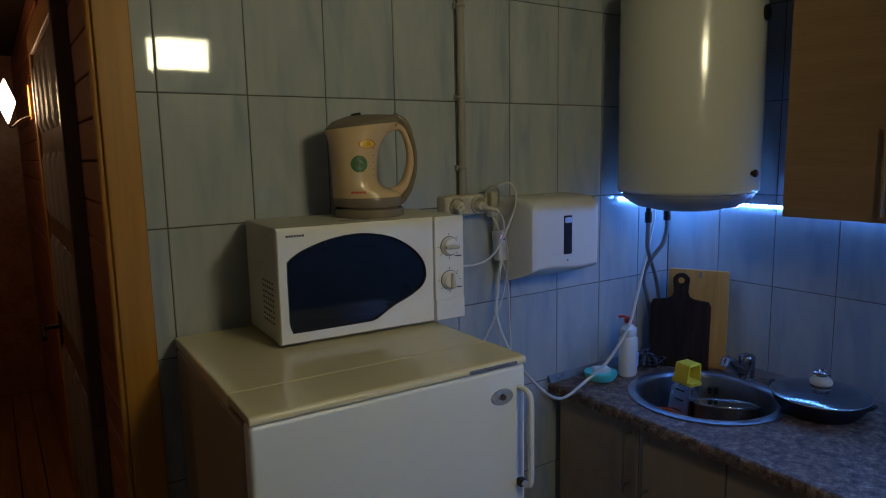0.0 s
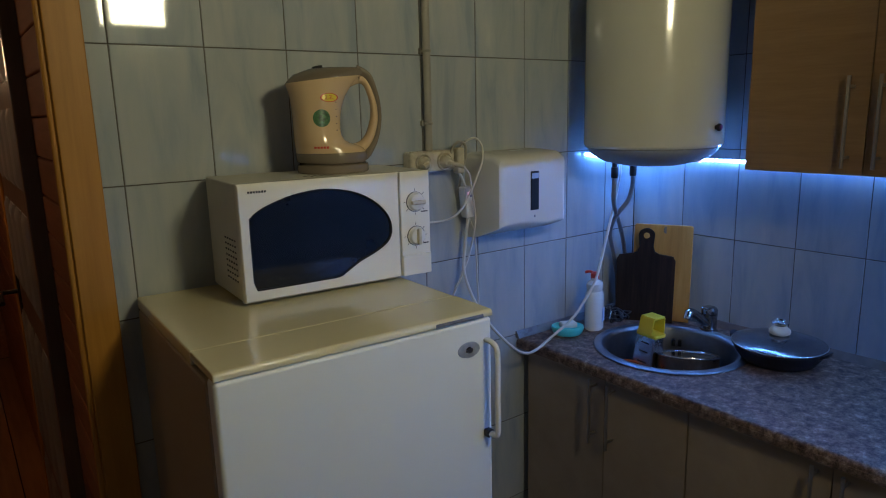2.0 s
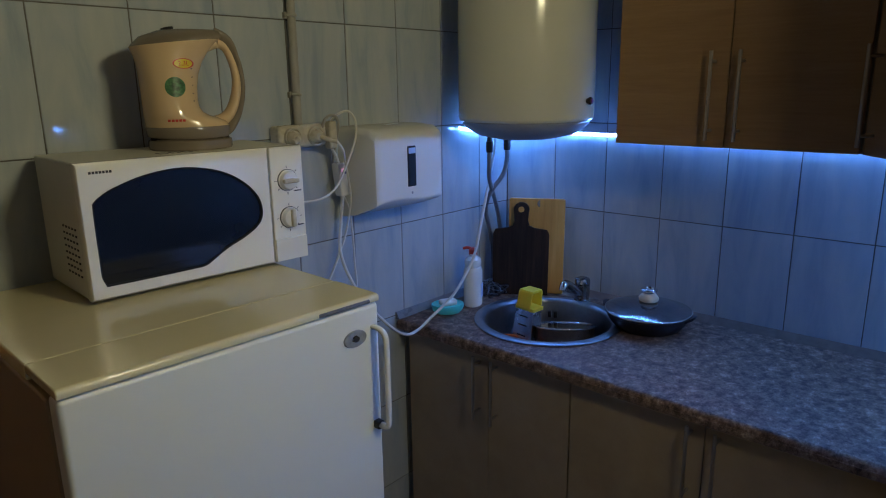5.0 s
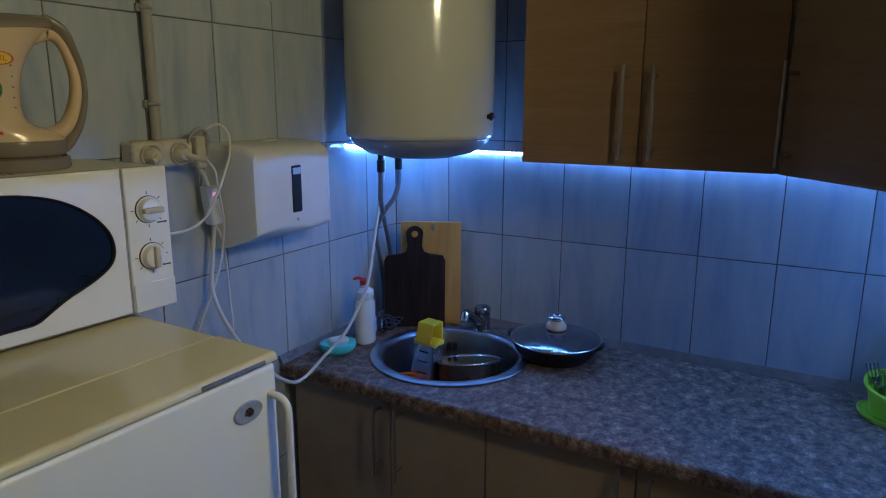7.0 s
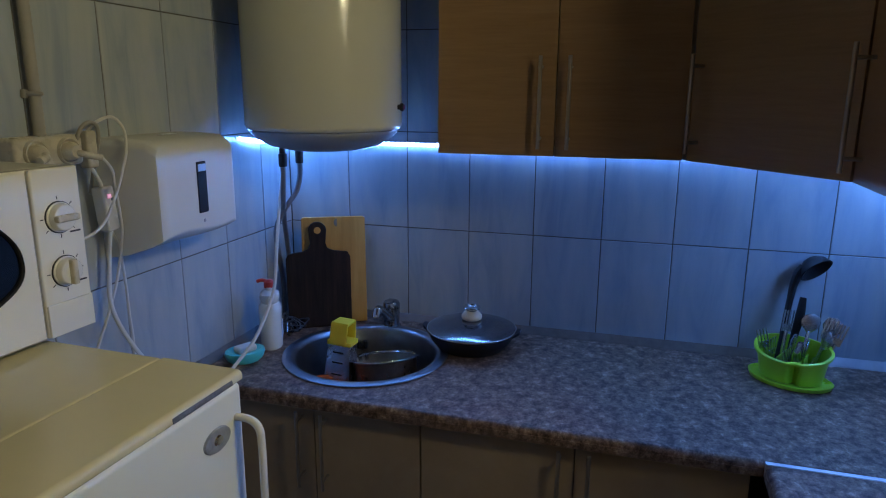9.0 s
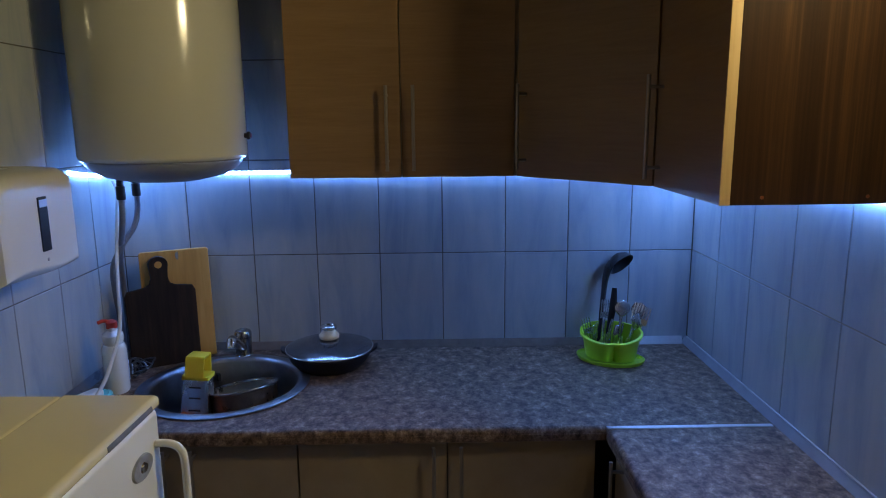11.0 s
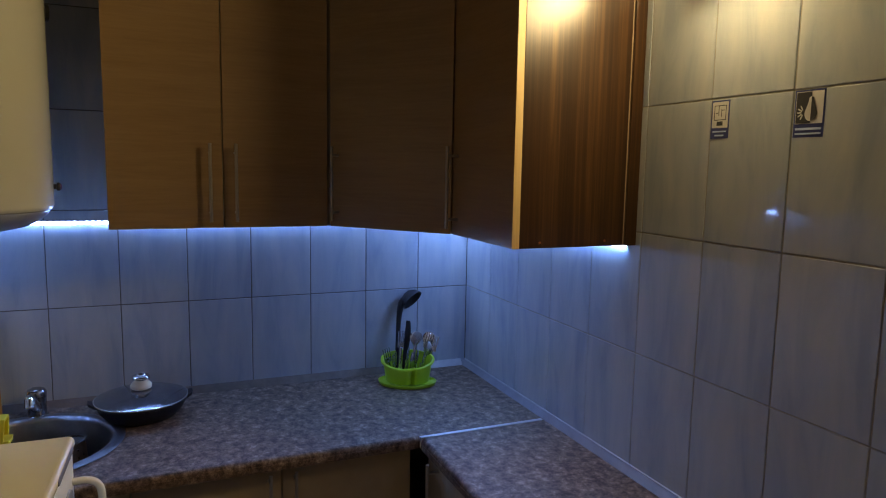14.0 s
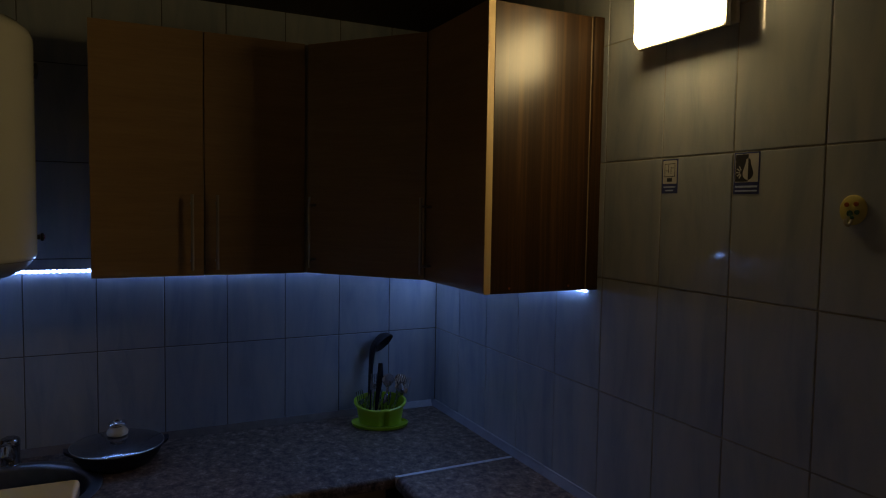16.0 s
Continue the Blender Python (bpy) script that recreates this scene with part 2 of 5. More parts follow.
# ---- mesh builders: each returns a bmesh ----
def box(x0, x1, y0, y1, z0, z1, r=0.0, seg=2):
    bm = bmesh.new()
    bmesh.ops.create_cube(bm, size=1.0)
    for v in bm.verts:
        v.co = ((x0 + x1) / 2 + v.co.x * (x1 - x0), (y0 + y1) / 2 + v.co.y * (y1 - y0), (z0 + z1) / 2 + v.co.z * (z1 - z0))
    if r:
        bmesh.ops.bevel(bm, geom=bm.edges[:], offset=r, segments=seg, profile=0.5, affect="EDGES")
    return bm


def loft(rings, caps=True, closed=True):
    bm = bmesh.new()
    made = [[bm.verts.new(p) for p in ring] for ring in rings]
    for a, b in zip(made, made[1:]):
        n = len(a)
        for i in range(n if closed else n - 1):
            bm.faces.new((a[i], a[(i + 1) % n], b[(i + 1) % n], b[i]))
    if caps and closed:
        bm.faces.new(list(reversed(made[0])))
        bm.faces.new(made[-1])
    bmesh.ops.remove_doubles(bm, verts=bm.verts[:], dist=1e-6)
    bmesh.ops.recalc_face_normals(bm, faces=bm.faces[:])
    return bm


def lathe(profile, x=0.0, y=0.0, segs=40, sx=1.0, sy=1.0):
    rings = [[(x + max(r, 1e-5) * sx * math.cos(a), y + max(r, 1e-5) * sy * math.sin(a), z) for a in [2 * math.pi * i / segs for i in range(segs)]] for r, z in profile]
    return loft(rings)


def smooth_line(points, steps=8):
    p = [Vector(q) for q in points]
    if len(p) < 3:
        return p
    out = []
    for i in range(len(p) - 1):
        a, b, c, d = p[max(i - 1, 0)], p[i], p[i + 1], p[min(i + 2, len(p) - 1)]
        for k in range(steps):
            u = k / steps
            out.append(0.5 * (2 * b + (c - a) * u + (2 * a - 5 * b + 4 * c - d) * u * u + (3 * b - a - 3 * c + d) * u ** 3))
    return out + [p[-1]]


def tube(points, r, segs=10, steps=8, flat=1.0, radii=None, side=None):
    """A round or flattened tube along a smooth line."""
    line = smooth_line(points, steps)
    rings, up = [], Vector(side) if side else Vector((0.31, 0.52, 0.79))
    for i, p in enumerate(line):
        d = (line[min(i + 1, len(line) - 1)] - line[max(i - 1, 0)]).normalized()
        u = (up - d * up.dot(d)).normalized()
        w = d.cross(u)
        up = u if side is None else up
        k = r if radii is None else np.interp(i / (len(line) - 1), np.linspace(0, 1, len(radii)), radii)
        rings.append([p + u * (k * math.cos(a)) + w * (k * flat * math.sin(a)) for a in [2 * math.pi * j / segs for j in range(segs)]])
    return loft(rings)


def prism(outline, y0, y1, r=0.0):
    """An outline in x and z, drawn out from y0 to y1."""
    bm = loft([[(x, y0, z) for x, z in outline], [(x, y1, z) for x, z in outline]])
    if r:
        rim = [e for e in bm.edges if abs(e.verts[0].co.y - e.verts[1].co.y) < 1e-6]
        bmesh.ops.bevel(bm, geom=rim, offset=r, segments=2, profile=0.5, affect="EDGES")
    return bm


def slab(outline, z0, z1, r=0.0):
    """An outline in x and y, drawn out from z0 to z1."""
    bm = loft([[(x, y, z0) for x, y in outline], [(x, y, z1) for x, y in outline]])
    if r:
        rim = [e for e in bm.edges if abs(e.verts[0].co.z - e.verts[1].co.z) < 1e-6]
        bmesh.ops.bevel(bm, geom=rim, offset=r, segments=2, profile=0.5, affect="EDGES")
    return bm


def join(*bms):
    out = bmesh.new()
    for b in bms:
        me = bpy.data.meshes.new("piece")
        b.to_mesh(me)
        out.from_mesh(me)
        b.free()
        bpy.data.meshes.remove(me)
    return out


def turned(bm, m):
    bmesh.ops.transform(bm, matrix=m, verts=bm.verts[:])
    return bm


def soften(me):
    """Smooth shading in which large faces keep their own direction and only edges and curves are rounded."""
    faces = [(p.normal.copy(), max(p.area, 1e-12)) for p in me.polygons]
    around = [[] for _ in me.vertices]
    for p in me.polygons:
        for v in p.vertices:
            around[v].append(p.index)
    normals = []
    for p in me.polygons:
        n0 = faces[p.index][0]
        for v in p.vertices:
            n = Vector((0, 0, 0))
            for f in around[v]:
                if faces[f][0].dot(n0) > 0.70:
                    n += faces[f][0] * faces[f][1]
            normals.append(n.normalized() if n.length > 0 else n0)
    me.normals_split_custom_set(normals)


def mesh_of(name, bm, material):
    me = bpy.data.meshes.new(name)
    bm.to_mesh(me)
    bm.free()
    me.materials.append(material)
    me.polygons.foreach_set("use_smooth", [True] * len(me.polygons))
    soften(me)
    return me


def part(name, bm, material, parent, label=""):
    ob = new(name, mesh_of(name, bm, material))
    ob.parent = parent
    return tagged(ob, label)


def whole(name, bm, material, label, category, group="", kind=""):
    return tagged(new(name, mesh_of(name, bm, material)), label, category, group, kind)


def thing(name, m, label, category, group="", kind=""):
    ob = new(name)
    ob.empty_display_size = 0.05
    ob.matrix_basis = m
    return tagged(ob, label, category, group, kind)


def writing(name, text, size, m, material, parent):
    cu = bpy.data.curves.new(name, "FONT")
    cu.body, cu.size, cu.extrude, cu.align_x, cu.align_y = text, size, 0.0002, "CENTER", "CENTER"
    tmp = bpy.data.objects.new(name, cu)
    scene.collection.objects.link(tmp)
    me = bpy.data.meshes.new_from_object(tmp.evaluated_get(bpy.context.evaluated_depsgraph_get()))
    bpy.data.objects.remove(tmp)
    me.transform(m)
    me.materials.append(material)
    ob = new(name, me)
    ob.parent = parent
    return ob


def arc(cx, cy, rx, ry, a0, a1, n):
    return [(cx + rx * math.cos(radians(a0 + (a1 - a0) * i / n)), cy + ry * math.sin(radians(a0 + (a1 - a0) * i / n))) for i in range(n + 1)]


# ---- room ----
floor = whole("floor", box(-3.4, 0.12, -0.12, 1.86, -0.1, 0.0), FLOOR_TILE, "brown tiled kitchen floor", "floor", kind="structure")
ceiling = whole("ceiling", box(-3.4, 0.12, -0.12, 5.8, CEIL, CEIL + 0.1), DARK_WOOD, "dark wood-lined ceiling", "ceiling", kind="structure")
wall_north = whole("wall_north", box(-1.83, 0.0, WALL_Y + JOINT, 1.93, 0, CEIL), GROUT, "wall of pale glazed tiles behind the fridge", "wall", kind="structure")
wall_north_2 = whole("wall_north_2", box(-3.3, -2.80, WALL_Y + JOINT, 1.93, 0, CEIL), PLASTER, "plain wall beside the doorway", "wall", kind="structure")
wall_over_door = whole("wall_over_door", box(-2.80, -1.83, WALL_Y + JOINT, 1.93, 2.10, CEIL), PLASTER, "plain wall over the doorway", "wall", kind="structure")
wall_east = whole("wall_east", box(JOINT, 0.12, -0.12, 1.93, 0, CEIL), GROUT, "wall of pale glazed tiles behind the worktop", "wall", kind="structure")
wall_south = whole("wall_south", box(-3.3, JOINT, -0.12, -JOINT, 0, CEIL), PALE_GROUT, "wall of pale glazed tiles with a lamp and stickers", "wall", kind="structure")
wall_west = whole("wall_west", box(-3.4, -3.3, -0.12, 1.93, 0, CEIL), PLASTER, "plain wall closing the kitchen", "wall", kind="structure")

# ---- doorway and hall beyond ----
door_casing = thing("trim", pose(0, 0, 0), "varnished pine casing round the doorway", "door casing", kind="structure")
part("casing_board", box(-1.889, -1.817, WALL_Y - 0.022, WALL_Y, 0, 2.19, 0.004), CASING, door_casing)
part("inner_bead", tube([(-1.894, WALL_Y - 0.008, 0.02), (-1.894, WALL_Y - 0.008, 2.1)], 0.007, 10), CASING, door_casing, "glossy rounded bead along the casing")
part("head_board", box(-2.88, -1.889, WALL_Y - 0.022, WALL_Y, 2.10, 2.19, 0.004), CASING, door_casing)
part("far_casing_board", box(-2.88, -2.80, WALL_Y - 0.022, WALL_Y, 0, 2.10, 0.004), CASING, door_casing)
hall_floor = whole("hall_floor", box(-3.2, -1.8, 1.862, 5.8, -0.1, -0.012), DARK_WOOD, "boarded hall floor", "floor", kind="structure")
hall_wall_east = whole("hall_wall_east", box(-1.873, -1.831, WALL_Y + 0.001, 5.7, 0, CEIL), DARK_WOOD, "hall wall clad in reddish planks", "wall", kind="structure")
hall_wall_west = whole("hall_wall_west", box(-3.2, -3.1, 1.93, 5.7, 0, CEIL), RED_WOOD, "reddish wooden hall wall", "wall", kind="structure")
hall_wall_end = whole("hall_wall_end", box(-3.2, -1.78, 5.7, 5.8, 0, CEIL), RED_WOOD, "dark end wall of the hall", "wall", kind="structure")

door_1 = thing("door_1", pose(-1.897, 2.24, 0), "dark varnished panelled hall door, sheen painted grey on its panels", "door", kind="structure")
part("near_jamb", box(-0.03, 0.03, -0.042, 0, 0, 2.1, 0.004), DOOR_WOOD, door_1, "dark varnished jamb")
# amber tone stands in for the wall lamp's light on this jamb
part("far_jamb", box(-0.03, 0.03, 0.86, 0.935, 0, 2.1, 0.004), CASING, door_1, "amber jamb, lamplight put into its colour")
part("lintel", box(-0.03, 0.03, 0, 0.86, 2.02, 2.1, 0.004), CASING, door_1, "amber pine lintel")
leaf = part("door_leaf", box(-0.022, 0.02, 0.003, 0.857, 0.01, 2.015, 0.004), DOOR_WOOD, door_1)
for zc, hh in ((0.24, 0.32), (0.72, 0.50), (1.23, 0.30), (1.56, 0.22), (1.86, 0.24)):
    for yc in (0.15, 0.34, 0.53, 0.72):
        part("door_panel", loft([[(x, yc + p * c, zc + q * e) for p, q in ((-1, -1), (1, -1), (1, 1), (-1, 1))] for x, c, e in ((-0.018, 0.070, hh / 2), (-0.023, 0.070, hh / 2), (-0.031, 0.050, hh / 2 - 0.022), (-0.031, 0.030, hh / 2 - 0.040))]), DOOR_PANEL, leaf)
part("door_handle", join(tube([(-0.022, 0.81, 1.03), (-0.075, 0.81, 1.03), (-0.085, 0.78, 1.03), (-0.085, 0.70, 1.015)], 0.009, 8), box(-0.03, -0.02, 0.79, 0.83, 0.93, 1.11, 0.003, 1)), IRON, leaf, "dark iron lever handle")

sconce = thing("wall_lamp", pose(-1.920, 3.47, 1.880), "glowing diamond-shaped wall lamp in the hall", "wall lamp")
part("back_plate", box(-0.006, 0.0285, -0.035, 0.035, -0.07, 0.07, 0.006), CASING, sconce)
part("bracket", tube([(-0.004, 0, -0.055), (-0.045, 0, -0.075), (-0.072, 0, -0.100), (-0.084, 0, -0.086)], 0.005, 8), IRON, sconce, "dark iron bracket")
DIAMOND = ((1, 0), (0, 1), (-1, 0), (0, -1))
part("shade", loft([[(-0.084 + a * c, 1.3 * a * q, z) for c, q in DIAMOND] for a, z in ((0.001, -0.088), (0.033, 0.0), (0.003, 0.088))]), SCONCE_LIGHT, sconce, "bright warm glass shade")

# unseen copy of the lamp, added to brighten the hall planks and door
second = copy_thing(sconce, pose(-3.068, 3.05, 1.915, 0, 0, 180))
tagged(second, "unseen warm diamond lamp added across the hall to light planks and door")

# ---- fitted kitchen: base units ----
def bar_handle(parent, p, out, z0, z1):
    """A round bar on two short studs; out: the way it stands off the door."""
    o = Vector(out)
    a, b = Vector((*p, z0)), Vector((*p, z1))
    h = part("handle", tube([a + o * 0.032, b + o * 0.032], 0.0045, 10), HANDLE, parent, "slim steel bar handle")
    for z in (z0 + 0.025, z1 - 0.025):
        part("stud", tube([Vector((*p, z)), Vector((*p, z)) + o * 0.030], 0.004, 8), HANDLE, h)


def door_board(parent, name, a, b, z0, z1, thick, material, inward):
    """A cabinet door from a to b (x, y) with pale banding on its edges; inward: the way into the cabinet."""
    a, b, n = Vector(a), Vector(b), Vector(inward).normalized()
    d = (b - a).normalized() * 0.0015
    a, b = a + d, b - d
    pts = [(a.x, a.y), (b.x, b.y), (b.x + n.x * thick, b.y + n.y * thick), (a.x + n.x * thick, a.y + n.y * thick)]
    return part(name, slab(pts, z0, z1, 0.0012), material, parent)


FRONT = -0.587
sink_unit = thing("base_cabinet", pose(0, 0, 0), "beige laminate sink cabinet with two doors and bar handles", "cabinet", "base cabinets")
part("body", join(box(FRONT + 0.02, -0.03, 1.757, 1.775, 0.1, 0.848), box(FRONT + 0.02, -0.03, 1.165, 1.183, 0.1, 0.848), box(FRONT + 0.02, -0.03, 1.183, 1.757, 0.1, 0.118)), CARCASS, sink_unit)
part("plinth", box(-0.53, -0.51, 1.165, 1.775, 0, 0.1), BASE_LAMINATE, sink_unit)
for y0, y1, hy in ((1.775, 1.445, 1.478), (1.445, 1.165, 1.412)):
    d = door_board(sink_unit, "door", (FRONT, y0), (FRONT, y1), 0.105, 0.843, 0.018, BASE_LAMINATE, (1, 0))
    bar_handle(d, (FRONT, hy), (-1, 0, 0), 0.632, 0.838)
middle_unit = thing("base_cabinet", pose(0, 0, 0), "beige laminate base cabinet with two doors and bar handles", "cabinet", "base cabinets")
part("body", join(box(FRONT + 0.02, -0.03, 1.147, 1.163, 0.1, 0.848), box(FRONT + 0.02, -0.03, 0.44, 0.458, 0.1, 0.848), box(FRONT + 0.02, -0.03, 0.458, 1.147, 0.1, 0.118)), CARCASS, middle_unit)
part("plinth", box(-0.53, -0.51, 0.44, 1.163, 0, 0.1), BASE_LAMINATE, middle_unit)
for y0, y1, hy in ((1.163, 0.80, 0.833), (0.80, 0.437, 0.767)):
    d = door_board(middle_unit, "door", (FRONT, y0), (FRONT, y1), 0.105, 0.843, 0.018, BASE_LAMINATE, (1, 0))
    bar_handle(d, (FRONT, hy), (-1, 0, 0), 0.632, 0.838)
side_unit = thing("base_cabinet", pose(0, 0, 0), "shallow beige base cabinet under the side worktop", "cabinet", "base cabinets")
part("body", join(box(-1.21, -1.192, 0.03, 0.38, 0.1, 0.848), box(-0.645, -0.627, 0.03, 0.38, 0.1, 0.848), box(-1.192, -0.645, 0.03, 0.38, 0.1, 0.118)), CARCASS, side_unit)
part("plinth", box(-1.21, -0.627, 0.32, 0.34, 0, 0.1), BASE_LAMINATE, side_unit)
for x0, x1, hx in ((-0.627, -0.918, -0.70), (-0.918, -1.21, -1.17)):
    d = door_board(side_unit, "door", (x0, 0.398), (x1, 0.398), 0.105, 0.843, 0.018, BASE_LAMINATE, (0, -1))
    bar_handle(d, (hx, 0.398), (0, 1, 0), 0.632, 0.838)

# ---- worktop with the sink cut out ----
SINK = (-0.308, 1.420)


def worktop_sheet(x0, x1, y0, y1, z0, z1, c, r):
    corners = [math.atan2(y - c[1], x - c[0]) for x in (x0, x1) for y in (y0, y1)]
    angles = sorted(corners + [2 * math.pi * i / 64 - math.pi for i in range(64)])

    def rim(a):
        u, v = math.cos(a), math.sin(a)
        k = min(((x1 if u > 0 else x0) - c[0]) / u if abs(u) > 1e-9 else 1e9, ((y1 if v > 0 else y0) - c[1]) / v if abs(v) > 1e-9 else 1e9)
        return c[0] + u * k, c[1] + v * k
    rings = []
    for z, outer in ((z0, False), (z0, True), (z1, True), (z1, False), (z0, False)):
        rings.append([(*(rim(a) if outer else (c[0] + r * math.cos(a), c[1] + r * math.sin(a))), z) for a in angles])
    bm = loft(rings, caps=False)
    front = [e for e in bm.edges if all(abs(v.co.x - x0) < 1e-5 and abs(v.co.z - z1) < 1e-5 for v in e.verts)]
    bmesh.ops.bevel(bm, geom=front, offset=0.014, segments=4, profile=0.5, affect="EDGES")
    return bm


main_top = thing("worktop", pose(0, 0, 0), "brown mottled stone-look worktop with a round sink cut-out", "worktop")
part("board", worktop_sheet(-0.612, -0.002, 0.002, 1.805, COUNTER - 0.032, COUNTER, SINK, 0.214), STONE, main_top)
part("front_edge", box(-0.6138, -0.6122, 0.420, 1.804, COUNTER - 0.0315, COUNTER - 0.0145, 0.0005, 1), STONE, main_top, "rolled front edge")
side_top = box(-1.225, -0.6165, 0.002, 0.418, COUNTER - 0.032, COUNTER)
bmesh.ops.bevel(side_top, geom=[e for e in side_top.edges if all(v.co.y > 0.41 and v.co.z > COUNTER - 0.001 for v in e.verts)], offset=0.014, segments=4, profile=0.5, affect="EDGES")
short_top = thing("worktop", pose(0, 0, 0), "shallow side worktop of brown mottled laminate", "worktop")
part("board", side_top, STONE, short_top)
part("front_edge", box(-1.224, -0.6225, 0.4182, 0.4198, COUNTER - 0.0315, COUNTER - 0.0145, 0.0005, 1), STONE, short_top, "rolled front edge")
whole("joint_strip", box(-0.6205, -0.6085, 0.022, 0.419, COUNTER - 0.03, COUNTER + 0.0022, 0.0008, 1), ALU, "pale metal strip over the worktop joint", "trim")
skirt = thing("trim", pose(0, 0, 0), "slim plastic upstand along the worktop", "upstand", kind="structure")
LEDGE = [(-0.0008, 0.0002), (-0.0008, 0.022), (-0.005, 0.024), (-0.016, 0.005), (-0.018, 0.0002)]
BROWN_LEDGE = plain("brown_plastic_trim", (0.17, 0.135, 0.11), 0.4, var=0.2, scale=30, relief=0.05)
MID_LEDGE = plain("grey_plastic_ledge", (0.27, 0.28, 0.31), 0.32, var=0.15, scale=12, relief=0.05)
GREY_LEDGE = plain("slate_plastic_trim", (0.17, 0.18, 0.20), 0.3, var=0.15, scale=12, relief=0.05)
for y0, y1, mt, lb in ((0.019, 0.235, SKIRT, "pale grey length"), (0.236, 1.806, BROWN_LEDGE, "brown length")):
    part("upstand", loft([[(x, y, COUNTER + z) for x, z in LEDGE] for y in (y0, y1)]), mt, skirt, lb)
part("upstand", loft([[(x, WALL_Y + p, COUNTER + z) for p, z in LEDGE] for x in (-0.612, -0.019)]), GREY_LEDGE, skirt, "slate grey length")
part("upstand", loft([[(x, -p, COUNTER + z) for p, z in LEDGE] for x in (-1.225, -0.001)]), MID_LEDGE, skirt, "mid grey length")
part("upstand_lip", tube([(-1.225, 0.0062, COUNTER + 0.0235), (-0.02, 0.0062, COUNTER + 0.0235)], 0.0026, 8), SKIRT, skirt, "pale rounded lip")

# ---- sink, tap and what lies in the sink ----
sink = thing("sink", pose(SINK[0], SINK[1], COUNTER), "round stainless steel sink set into the worktop", "sink")
part("bowl", lathe([(0.0, -0.168), (0.02, -0.168), (0.15, -0.164), (0.186, -0.14), (0.199, -0.01), (0.203, 0.0015), (0.233, 0.0015), (0.236, 0.004), (0.232, 0.0065), (0.215, 0.007), (0.205, 0.005), (0.197, -0.006), (0.183, -0.135), (0.148, -0.158), (0.03, -0.162), (0.0, -0.162)], segs=64), SINK_STEEL, sink)
part("drain", lathe([(0.0, -0.1615), (0.035, -0.1615), (0.038, -0.159), (0.030, -0.158), (0.0, -0.160)], segs=32), CHROME, sink)
part("overflow", turned(join(*[box(0.176, 0.192, -0.02 + 0.02 * k, -0.008 + 0.02 * k, -0.055, -0.032, 0.002, 1) for k in range(2)]), pose(0, 0, 0, 0, 0, 28)), BLACK, sink, "dark overflow slots")

tap = thing("tap", pose(-0.070, 1.432, COUNTER, 0, 0, 1), "single-lever chrome mixer tap", "tap")
part("base", lathe([(0.0, 0.0), (0.029, 0.0), (0.029, 0.006), (0.025, 0.010), (0.0, 0.010)]), DULL_CHROME, tap)
part("body", lathe([(0.0, 0.009), (0.0245, 0.009), (0.0255, 0.035), (0.026, 0.062), (0.0, 0.063)]), DULL_CHROME, tap)
part("spout", tube([(-0.004, 0, 0.026), (-0.045, 0, 0.050), (-0.085, 0, 0.076), (-0.112, 0, 0.090), (-0.128, 0, 0.092)], 0.015, 16, flat=0.9, radii=[0.017, 0.0165, 0.015, 0.014, 0.011]), DULL_CHROME, tap)
part("nozzle", turned(lathe([(0.0, -0.020), (0.012, -0.020), (0.0138, -0.017), (0.0138, 0.006), (0.010, 0.010), (0.0, 0.011)], 0, 0, 20), pose(-0.124, 0, 0.088, 0, 24, 0)), CHROME, tap, "bright chrome nozzle")
part("lever", join(lathe([(0.0, 0.0645), (0.0262, 0.0645), (0.0266, 0.076), (0.023, 0.083), (0.012, 0.086), (0.0, 0.086)]), turned(box(-0.036, 0.012, -0.012, 0.012, -0.0035, 0.0035, 0.003, 3), pose(0, 0, 0.0855, 0, 4, 0))), DULL_CHROME, tap)

grater = thing("grater", Matrix.Translation((-0.312, 1.507, COUNTER - 0.150)) @ Matrix.Rotation(radians(5), 4, (0.77, 0.64, 0)) @ pose(0, 0, 0, 0, 0, -90), "steel box grater with a yellow plastic grip, in the sink", "grater")


def square_ring(a, b, z, rr=0.2):
    return [(a * math.copysign(abs(math.cos(t)) ** rr, math.cos(t)), b * math.copysign(abs(math.sin(t)) ** rr, math.sin(t)), z) for t in [2 * math.pi * (i + 0.5) / 24 for i in range(24)]]


part("body", loft([square_ring(0.046, 0.036, 0.0), square_ring(0.034, 0.026, 0.178)]), STEEL, grater)
part("collar", loft([square_ring(0.038, 0.030, 0.172), square_ring(0.038, 0.030, 0.182), square_ring(0.034, 0.026, 0.1825)]), YELLOW, grater, "yellow plastic collar")
grip_side = [(-0.037, 0.181), (-0.0315, 0.232), (-0.027, 0.2385), (0.027, 0.2385), (0.0315, 0.232), (0.037, 0.181), (0.031, 0.181), (0.0262, 0.2315), (-0.0262, 0.2315), (-0.031, 0.181)]
part("grip", turned(prism(grip_side, -0.026, 0.026, 0.002), pose(0, 0, 0, 0, 0, 90)), YELLOW, grater, "yellow plastic arched grip, open from side to side")
for z in (0.05, 0.085, 0.12, 0.150):
    part("blade", turned(box(-0.017, 0.017, -0.0018, 0.0018, -0.0028, 0.0028, 0.001, 1), pose(0, -0.0345 + z * 0.056, z, -8, 0, 0)), BLACK, grater, "slicing slot")

pan = thing("saucepan", pose(-0.265, 1.378, COUNTER - 0.070, -8, 10, 0), "steel saucepan lying tilted in the sink", "saucepan")
